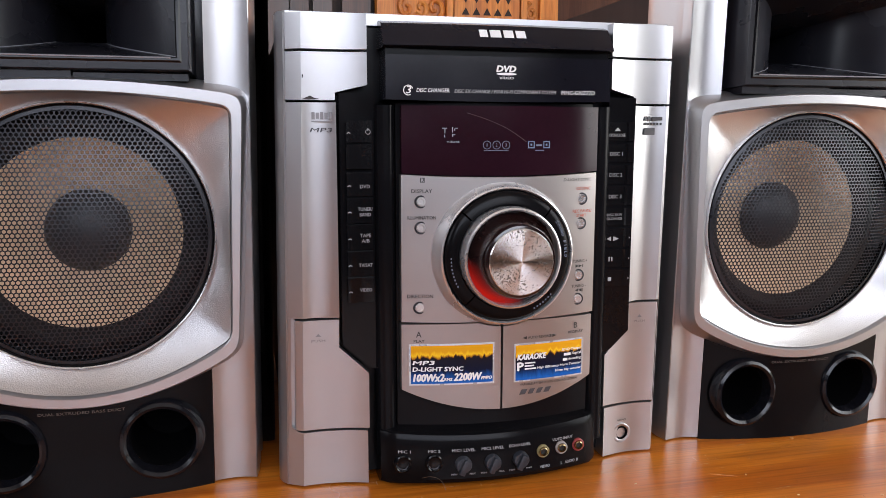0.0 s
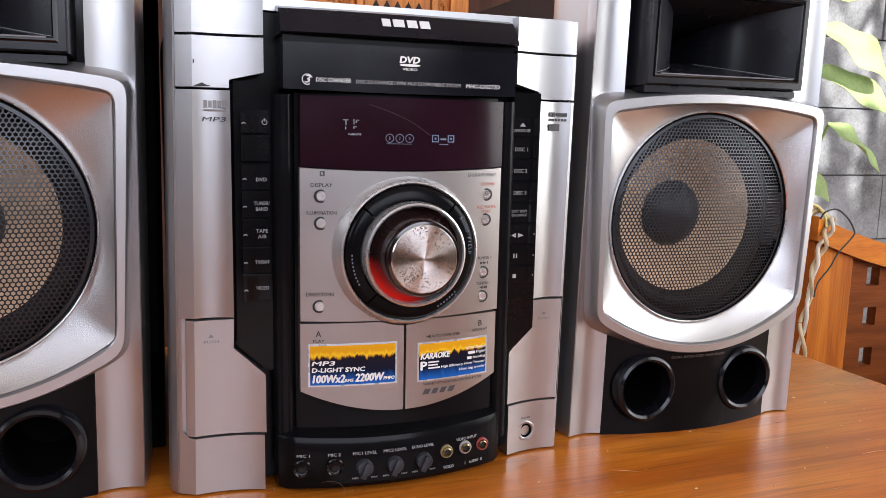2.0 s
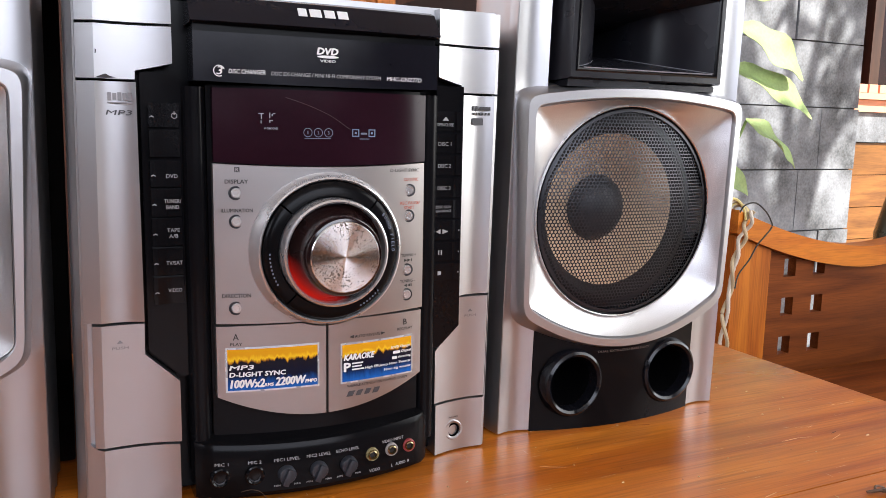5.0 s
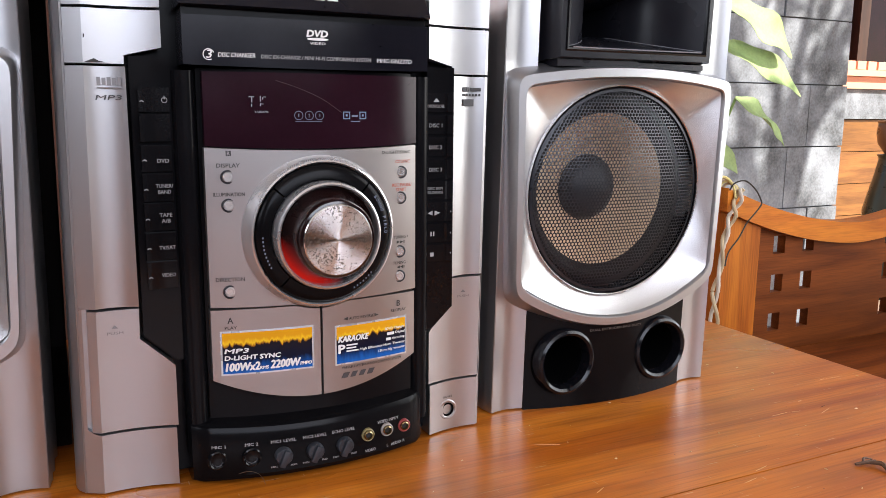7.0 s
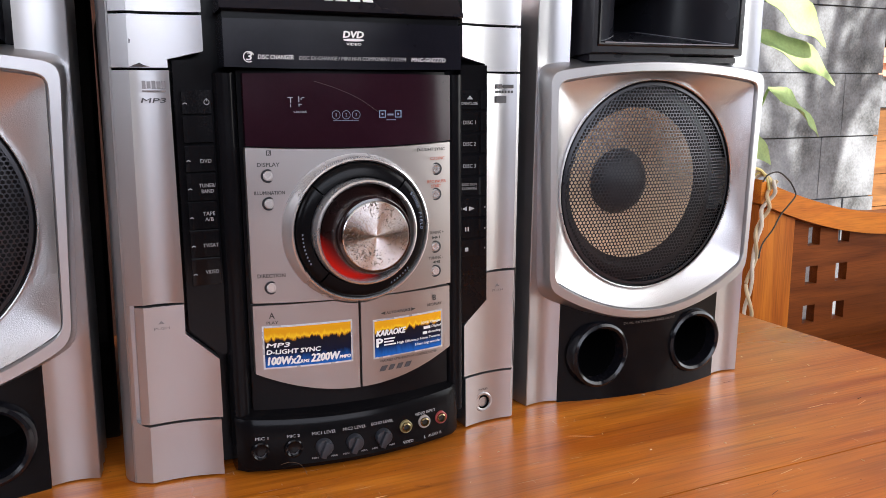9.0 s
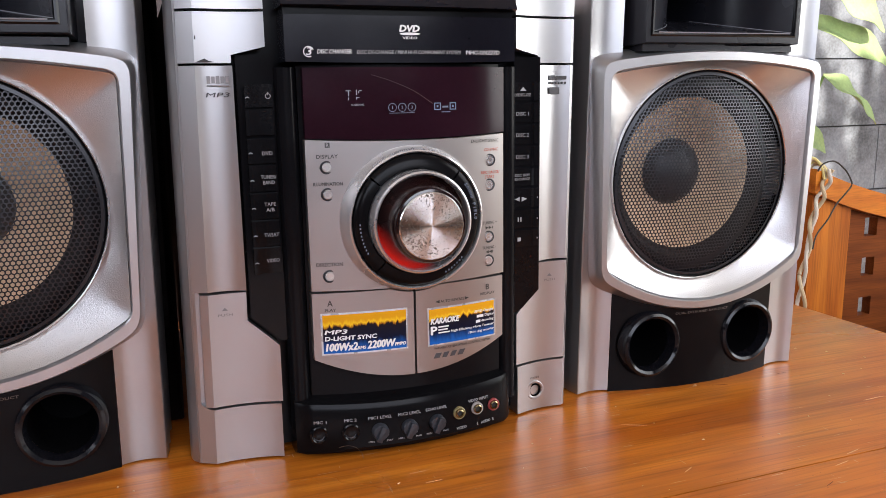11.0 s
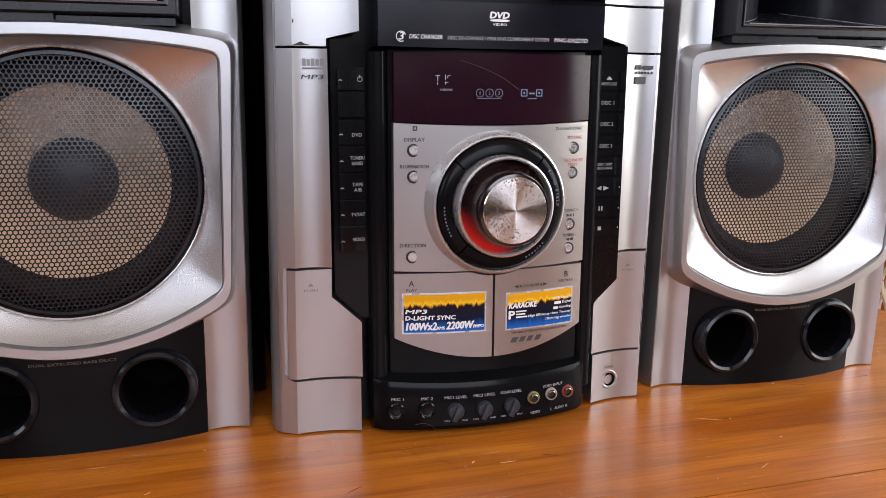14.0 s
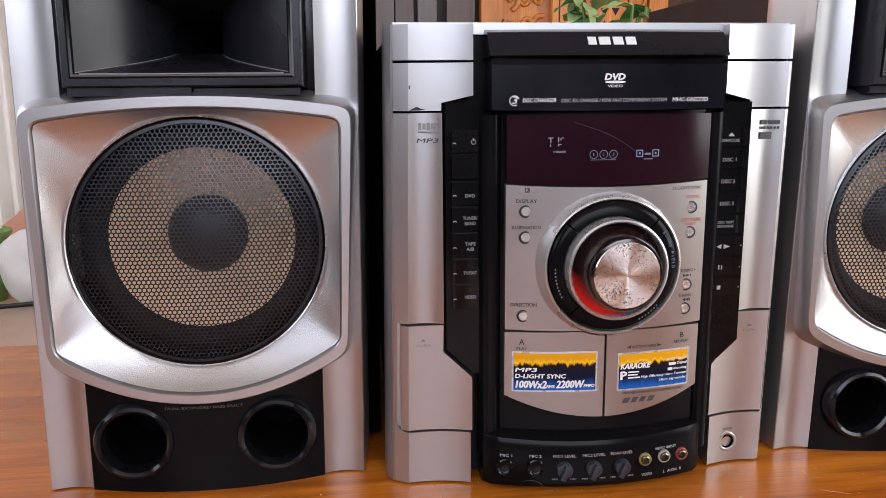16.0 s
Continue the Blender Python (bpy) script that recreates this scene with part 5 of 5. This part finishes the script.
# ---- stone wall of the courtyard, with its tiles ----
def build_stone_wall():
    w = tagged(part("wall_stone", box(1.715, 2.356, 1.412, 1.60, FZ, 0.988), GROUT), "grey andesite tiled courtyard wall", kind="structure")
    rows = [-0.62 + 0.0, -0.49, -0.283, -0.073, 0.137, 0.346, 0.561, 0.775, 0.985]
    mid = [2.12, 1.98, 2.21, 2.09, 2.175, 1.76, 2.154, 2.02]
    rng = random.Random(11)
    for (z0, z1), m in zip(zip(rows, rows[1:]), mid):
        xs = [1.71, max(1.71, m - (0.126 if m == 2.154 else 0.42)), m, 2.360]
        for a, b in zip(xs, xs[1:]):
            if b - a < 0.02:
                continue
            d = rng.uniform(-0.004, 0.004)
            part("stone_tile", box(a + 0.0022, b - 0.0022, 1.397 + d, 1.4125, z0 + 0.0022, z1 - 0.0022), STONE, w, bevel=0.002)
    return w


build_stone_wall()


# ---- house front seen past the end of the stone wall ----
def build_house_front():
    h = thing("house_front", "carved wooden house front with a dark window and sill", "house", at=(3.3, 2.30, FZ))
    L, R = -0.30, 1.5
    part("lower_wall", box(L, R, 0.012, 0.15, 0.0, 0.84), DARK_WOOD, h)
    for i in range(5):
        part("plank", box(L, R, 0.0, 0.0118, 0.002 + i * 0.168, 0.166 + i * 0.168), PLANK, h, bevel=0.003)
    part("plinth", box(L, R, -0.02, 0.15, 0.842, 0.992), STONE, h, bevel=0.006)
    part("upper_wall", box(L, R, 0.03, 0.15, 0.994, 2.0), RED_WOOD, h)
    part("sill", box(L, R, -0.09, 0.028, 1.055, 1.085), PEACH, h, bevel=0.006)
    part("sill", box(L, R, -0.05, 0.027, 0.994, 1.053), PEACH, h, bevel=0.006)
    for i in range(22):
        x = L + 0.02 + i * 0.078
        part("dentil", box(x, x + 0.062, -0.082, -0.01, 1.087, 1.128), PEACH, h, bevel=0.006)
    for i in range(4):
        x = L + 0.16 + i * 0.42
        part("window_bar", box(x - 0.035, x + 0.035, -0.03, 0.028, 1.130, 1.96), RED_WOOD, h, bevel=0.006)
        part("window_pane", box(x + 0.037, x + 0.383, 0.020, 0.028, 1.135, 1.96), DISPLAY, h)
    return h


build_house_front()


def build_pot(at, label, r=0.12, tall=0.3):
    p = thing("flower_pot", label, "flower pot", at=at)
    bm = lathe([(0.0, 0.0), (r * 0.7, 0.0), (r * 0.95, tall * 0.6), (r, tall * 0.93), (r * 1.08, tall * 0.94), (r * 1.08, tall), (r * 0.95, tall), (r * 0.92, tall * 0.9), (0.0, tall * 0.88)], 0, 0, 32)
    for v in bm.verts:
        v.co.y, v.co.z = -v.co.z, v.co.y
    part("pot", bm, CERAMIC, p)
    return p


def build_garden_jars():
    """Tall dark vase with a brown glazed bowl on its mouth, before the house front."""
    for name, label, prof, mat, z in (("vase", "tall dark green glazed vase on the floor", [(0.0, 0.0), (0.10, 0.0), (0.13, 0.20), (0.135, 0.42), (0.10, 0.58), (0.085, 0.66), (0.095, 0.68), (0.085, 0.68), (0.07, 0.60), (0.0, 0.58)], GLAZE, FZ),
                                      ("bowl", "brown glazed ceramic bowl on the dark vase", [(0.0, 0.0), (0.06, 0.0), (0.095, 0.05), (0.105, 0.10), (0.100, 0.145), (0.108, 0.155), (0.100, 0.157), (0.09, 0.10), (0.0, 0.03)], CERAMIC, FZ + 0.6805)):
        o = thing(name, label, name, at=(3.415, 1.9, z))
        bm = lathe(prof, 0, 0, 36)
        for v in bm.verts:
            v.co.y, v.co.z = -v.co.z, v.co.y
        part("body", bm, mat, o)


build_garden_jars()


def leaf_mesh(length, width, droop, wave, rng, n=12, m=4):
    """A broad blade along +x: folded on its midrib, drooping to the tip, wavy at the edge."""
    bm = bmesh.new()
    rows = []
    ph = rng.random() * 6
    for i in range(n + 1):
        u = i / n
        half = width / 2 * (math.sin(math.pi * min(1.0, u * 0.94 + 0.05)) ** 0.75) * (1.0 - 0.25 * u)
        x = length * (u - 0.10 * droop * u * u)
        z = -droop * length * 0.55 * u * u
        row = []
        for j in range(-m, m + 1):
            k = j / m
            row.append(bm.verts.new((x, half * k, z + 0.25 * half * abs(k) + wave * half * k * k * math.sin(ph + u * 11 + (2 if k > 0 else 0)))))
        rows.append(row)
    for a, b in zip(rows, rows[1:]):
        for j in range(2 * m):
            bm.faces.new((a[j], b[j], b[j + 1], a[j + 1]))
    ext = bmesh.ops.extrude_face_region(bm, geom=list(bm.faces))
    for v in [v for v in ext["geom"] if isinstance(v, bmesh.types.BMVert)]:
        v.co.z -= 0.0012
    return bm


def build_broad_plant():
    """Broad-leaved plant in front of the stone wall."""
    p = thing("broad_leaved_plant", "fresh green broad-leaved plant before the grey wall", "plant", at=(1.33, 1.05, FZ))
    pot = build_pot((1.33, 1.05, FZ), "brown ceramic pot under the broad-leaved plant", 0.14, 0.28)
    rng = random.Random(5)
    root = Vector((0, 0, 0.25))
    # base and tip of each blade in the room, and its width
    blades = [((1.376, 1.00, 0.516), (1.499, 0.98, 0.485), 0.045), ((1.370, 0.98, 0.513), (1.556, 0.94, 0.388), 0.110), ((1.383, 1.01, 0.418), (1.633, 0.97, 0.294), 0.095),
              ((1.399, 0.97, 0.286), (1.553, 0.94, 0.166), 0.085), ((1.350, 1.05, 0.20), (1.480, 1.02, 0.09), 0.07), ((1.37, 1.02, 0.62), (1.54, 0.98, 0.60), 0.11), ((1.36, 1.00, 0.76), (1.55, 0.90, 0.80), 0.11),
              ((1.34, 1.08, 0.70), (1.14, 1.15, 0.70), 0.10), ((1.33, 1.10, 0.62), (1.29, 1.30, 0.60), 0.10), ((1.35, 1.05, 0.85), (1.54, 1.16, 0.92), 0.11), ((1.34, 1.05, 0.88), (1.41, 0.86, 0.95), 0.10)]
    for (x, y, z), tip, wd in blades:
        way = Vector(tip) - Vector((x, y, z))
        roll = rng.uniform(35, 62)
        head = math.degrees(math.atan2(way.y, way.x)) - 14.5 * math.sin(radians(roll))
        pitch = math.degrees(math.atan2(way.z, math.hypot(way.x, way.y))) + 14.5 * math.cos(radians(roll))
        bm = leaf_mesh(way.length / 0.985, wd, 0.45, 0.22, rng)
        bmesh.ops.transform(bm, matrix=pose(x - 1.33, y - 1.05, z - FZ, roll, -pitch, head), verts=bm.verts)
        part("leaf", bm, LEAF, p, sharp=60)
        b = Vector((x - 1.33, y - 1.05, z - FZ))
        mid = (root + b) / 2 + Vector((-0.03, 0.02, 0.05))
        part("stalk", tube([tuple(root), tuple(mid), tuple(b)], 0.006, 7, taper=lambda u: 1.2 - 0.6 * u), STEM, p)


def build_leafy_plant():
    """Small-leaved plant that stands behind the stereo."""
    p = thing("leafy_plant", "leafy green potted plant behind the stereo", "plant", at=(0.40, 1.20, FZ))
    build_pot((0.40, 1.20, FZ), "brown ceramic pot of the leafy plant", 0.15, 0.40)
    rng = random.Random(8)
    for i in range(15):
        a = rng.uniform(0, 6.28)
        r = rng.uniform(0.02, 0.10)
        b = Vector((r * math.cos(a), 0.6 * r * math.sin(a), rng.uniform(1.02, 1.115)))
        part("stalk", tube([(0.2 * b.x, 0.2 * b.y, 0.36), (0.5 * b.x + 0.01, 0.4 * b.y, 0.75), tuple(b)], 0.0035, 6), STEM, p)
        for k in range(3):
            bm = leaf_mesh(rng.uniform(0.055, 0.085), rng.uniform(0.035, 0.05), 0.6, 0.15, rng, 8, 3)
            c = b - Vector((0, 0, 0.035 * k))
            bmesh.ops.transform(bm, matrix=pose(c.x, c.y, c.z, rng.uniform(-40, 40), rng.uniform(-35, 45), rng.uniform(0, 360)), verts=bm.verts)
            part("leaf", bm, LEAF if rng.random() < 0.45 else LEAF_DARK, p, sharp=60)


build_broad_plant()
build_leafy_plant()


# ---- armchair beside the table ----
def build_armchair():
    c = thing("armchair", "honey teak armchair with a pierced square-hole back", "armchair", at=(1.24, 0.5, FZ))
    H = -FZ
    def top(x):
        return H + 0.046 + 0.078 * (abs(x) / 0.36) ** 1.7
    def low(x):
        return H + 0.006 + 0.048 * (abs(x) / 0.27) ** 1.7
    part("top_rail", strip(spaced(-0.365, 0.365, 28), top, lambda x: min(low(x), top(x) - 0.028), lambda x: -0.022 - 0.016 * (abs(x) / 0.36) ** 2, lambda x: 0.022 - 0.010 * (abs(x) / 0.36) ** 2), CHAIR, c, bevel=0.004)
    for sgn in (-1, 1):
        part("back_post", strip(spaced(-0.352, -0.264, 4) if sgn < 0 else spaced(0.264, 0.352, 4), lambda x: min(low(x), top(x) - 0.028) - 0.001, const(0.0), const(-0.022), 0.020), CHAIR_UP, c, bevel=0.003)
        part("front_leg", box(sgn * 0.320 - 0.028, sgn * 0.320 + 0.028, -0.52, -0.465, 0, 0.395), CHAIR_UP, c, bevel=0.004)
        part("seat_rail", box(sgn * 0.320 - 0.020, sgn * 0.320 + 0.020, -0.464, -0.023, 0.33, 0.398), CHAIR, c, bevel=0.003)
    # back board with square holes right through it
    cols = (-0.195, -0.118, 0.118, 0.195)
    rws = (-0.135, -0.061, 0.012)
    xs = sorted([-0.2635, 0.2635] + [q + d for q in cols for d in (-0.0150, 0.0150)])
    zs = sorted([-0.218, 0.0525] + [q + d for q in rws for d in (-0.0170, 0.0170)])
    bm = bmesh.new()
    grid = {}
    def vert(i, j, y):
        if (i, j, y) not in grid:
            z = min(H + zs[j], low(xs[i]) - 0.001) if j == len(zs) - 1 else H + zs[j]
            grid[(i, j, y)] = bm.verts.new((xs[i], y, z))
        return grid[(i, j, y)]
    def holed(i, j):
        return 0 <= i < len(xs) - 1 and 0 <= j < len(zs) - 1 and any(abs((xs[i] + xs[i + 1]) / 2 - q) < 0.004 for q in cols) and any(abs((zs[j] + zs[j + 1]) / 2 - q) < 0.004 for q in rws)
    ya, yb = -0.006, 0.012
    for i in range(len(xs) - 1):
        for j in range(len(zs) - 1):
            if holed(i, j):
                for (p, q) in (((i, j), (i + 1, j)), ((i + 1, j), (i + 1, j + 1)), ((i + 1, j + 1), (i, j + 1)), ((i, j + 1), (i, j))):
                    bm.faces.new((vert(*p, ya), vert(*p, yb), vert(*q, yb), vert(*q, ya)))
            else:
                for y in (ya, yb):
                    f = [vert(i, j, y), vert(i + 1, j, y), vert(i + 1, j + 1, y), vert(i, j + 1, y)]
                    bm.faces.new(f if y == ya else f[::-1])
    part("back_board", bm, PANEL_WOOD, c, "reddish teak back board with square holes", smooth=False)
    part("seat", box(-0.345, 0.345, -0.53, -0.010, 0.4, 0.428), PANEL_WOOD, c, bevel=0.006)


build_armchair()


# ---- cables over the chair's back ----
def build_cables():
    c = thing("cable_bundle", "twisted beige cable pair hanging over the armchair back", "cable", at=(0.88, 0.456, 0.0))
    line = [(0.020, 0.000, 0.124), (0.010, 0.0, 0.098), (-0.001, 0.0, 0.070), (-0.014, 0.0, 0.034), (-0.016, 0.0, -0.008), (-0.026, 0.0, -0.052), (-0.023, 0.0, -0.108), (-0.030, 0.0, -0.18)]
    def at(u):
        k = min(int(u * 7), 6)
        f = u * 7 - k
        return [line[k][i] + (line[k + 1][i] - line[k][i]) * f for i in range(3)]
    for ph, mat in ((0.0, CABLE_BEIGE), (math.pi, CABLE_PALE)):
        pts = []
        for i in range(33):
            u = i / 32
            p, a = at(u), ph + u * 3.4 * 2 * math.pi
            r = 0.0042 + 0.002 * math.sin(9 * u)
            pts.append((p[0] + r * math.cos(a), p[1] + r * math.sin(a), p[2]))
        part("strand", tube(pts, 0.0034, 7), mat, c)
    for k in range(4):
        h, w, x0 = 0.012 + 0.004 * k, 0.010 + 0.002 * k, 0.012 - 0.006 * k
        pts = [(x0 + w * math.cos(a), 0.006 + 0.020 * math.sin(a * 0.5), 0.120 + h * math.sin(a)) for a in (-0.5, 0.3, 1.1, 1.9, 2.7, 3.4)]
        part("loop", tube(pts, 0.0024, 6), CABLE_YELLOW if k % 2 else CABLE_BEIGE, c)
    part("thin_wire", tube([(-0.004, 0.004, 0.122), (0.002, 0.0, 0.134), (0.024, -0.002, 0.138), (0.048, -0.002, 0.124), (0.060, -0.004, 0.108), (0.062, -0.006, 0.096), (0.044, -0.008, 0.080), (0.028, -0.008, 0.065), (0.012, -0.009, 0.042), (-0.010, -0.009, 0.018), (-0.016, -0.009, -0.006)], 0.0014, 6), CABLE_BLACK, c, "thin black wire")


build_cables()


# ---- crumbs on the table ----
def build_crumbs():
    rng = random.Random(21)
    bm = bmesh.new()
    spots = [(0.47, -0.007), (0.414, -0.034), (0.272, -0.005), (0.18, -0.02), (0.205, -0.10), (0.10, -0.055), (0.06, -0.09), (-0.205, -0.01), (-0.195, -0.02), (0.44, -0.03), (0.36, -0.07), (0.335, -0.115), (0.43, 0.04), (0.40, 0.06), (0.45, 0.02), (0.48, 0.06), (0.39, 0.03)]
    spots += [(rng.uniform(0.12, 0.54), rng.uniform(-0.24, 0.02)) for _ in range(20)] + [(rng.uniform(-0.42, 0.1), rng.uniform(-0.2, -0.04)) for _ in range(5)]
    for x, y in spots:
        r = rng.uniform(0.0003, 0.0008)
        a = rng.uniform(0, 6.3)
        k = rng.uniform(1.0, 3.2)
        vs = [bm.verts.new((x + r * k * math.cos(a) * u - r * math.sin(a) * v, y + r * k * math.sin(a) * u + r * math.cos(a) * v, 0.0001 + w)) for u, v, w in ((-1, -0.5, 0), (0.8, -0.7, 0), (1, 0.6, 0), (-0.7, 0.8, 0), (-0.5, -0.2, r), (0.5, 0.3, r * 0.8))]
        for f in ((0, 1, 4), (1, 5, 4), (1, 2, 5), (2, 3, 5), (3, 4, 5), (3, 0, 4), (3, 2, 1, 0)):
            bm.faces.new([vs[i] for i in f])
    tagged(part("crumbs", bm, CRUMB, smooth=False), "pale wood crumbs scattered over the table", "crumbs", kind="stuff")
    h = thing("dry_husk", "curled brown dry husk lying on the table", "husk", at=(0.366, -0.190, 0.0))
    for pts, r in ((((-0.010, 0.006, 0.0015), (0.0, 0.002, 0.003), (0.008, 0.003, 0.002)), 0.0013), (((0.0, 0.002, 0.0025), (0.004, -0.005, 0.0035), (0.001, -0.013, 0.0012)), 0.0018), (((-0.004, 0.004, 0.002), (0.002, 0.008, 0.003), (0.010, 0.007, 0.001)), 0.0009)):
        part("shred", tube(pts, r, 6, taper=lambda u: 1.1 - 0.8 * abs(u - 0.4)), BROWN_BIT, h)


build_crumbs()


# ---- left end of the room, past the table ----
def build_left_corner():
    c = thing("curtain", "white cloth curtain hanging in a bright doorway", "curtain", at=(-1.03, 1.55, FZ))
    part("cloth", strip(spaced(-0.10, 0.055, 40), const(2.569), lambda x: 0.60 + 0.03 * math.sin(30 * x), lambda x: 0.012 * math.sin(150 * x), lambda x: 0.012 * math.sin(150 * x) + 0.003), CLOTH, c, sharp=80)
    b = thing("bucket", "light green plastic bucket on the floor", "bucket", at=(-1.86, 3.15, FZ))
    bm = lathe([(0.0, 0.0), (0.13, 0.0), (0.17, 0.30), (0.18, 0.30), (0.18, 0.315), (0.165, 0.315), (0.125, 0.02), (0.0, 0.02)], 0, 0, 32)
    for v in bm.verts:
        v.co.y, v.co.z = -v.co.z, v.co.y
    part("shell", bm, GREEN_PLASTIC, b)
    rng = random.Random(3)
    s = thing("sack", "crumpled white cloth sack on the floor", "sack", at=(-1.57, 3.12, FZ))
    bm = bmesh.new()
    bmesh.ops.create_icosphere(bm, subdivisions=4, radius=0.15)
    for v in bm.verts:
        k = 1 + 0.22 * noise.noise(v.co * 9)
        v.co = Vector((v.co.x * k, v.co.y * k * 0.8, max(0.0, (v.co.z + 0.12) * 1.15 * k)))
    part("bag", bm, CLOTH, s, sharp=80)
    f = thing("floor_cable", "dark cable lying on the floor", "cable", at=(-1.6, 2.93, FZ))
    part("cord", tube([(-0.6, -0.10, 0.010), (-0.2, 0.02, 0.010), (0.1, 0.10, 0.010), (0.5, 0.16, 0.010), (0.9, 0.10, 0.010)], 0.010, 8), CABLE_BLACK, f)


build_left_corner()


# ---- unseen tree, added to block the sun from the courtyard wall ----
def build_tree():
    t = thing("shade_tree", "unseen leafy tree added to dapple the courtyard wall", "tree", at=(3.36, -1.05, FZ))
    part("trunk", tube([(0, 0, 0), (0.04, 0.02, 0.8), (-0.02, 0.05, 1.5), (0.02, 0.10, 2.6)], 0.075, 12, taper=lambda u: 1.2 - 0.6 * u), RED_WOOD, t)
    rng = random.Random(17)
    tips = []
    for i in range(9):
        a = i * 2.4
        end = (rng.uniform(0.25, 0.6) * math.cos(a), 0.05 + rng.uniform(0.3, 0.6) * math.sin(a), rng.uniform(2.65, 3.2))
        part("limb", tube([(0, 0.05, 1.75 + 0.08 * i), (0.45 * end[0], 0.5 * end[1], 0.55 * end[2] + 1.1), end], 0.030, 8, taper=lambda u: 1.2 - 0.9 * u), RED_WOOD, t)
        tips.append(Vector(end))
    bm = bmesh.new()
    for i in range(380):
        c = rng.choice(tips) + Vector((rng.gauss(0, 0.20), rng.gauss(0, 0.20), rng.gauss(0, 0.16)))
        m = pose(c.x, c.y, c.z, rng.uniform(-50, 50), rng.uniform(-50, 50), rng.uniform(0, 360))
        ln, wd = rng.uniform(0.10, 0.20), rng.uniform(0.05, 0.09)
        vs = [bm.verts.new(m @ Vector(p)) for p in ((0, 0, 0), (ln * 0.4, wd / 2, 0.012), (ln, 0, -0.02), (ln * 0.4, -wd / 2, 0.012), (ln * 0.5, 0, -0.006))]
        for f in ((0, 4, 1), (1, 4, 2), (2, 4, 3), (3, 4, 0)):
            bm.faces.new([vs[k] for k in f])
    part("crown", bm, LEAF_DARK, t, kind="stuff")


build_tree()
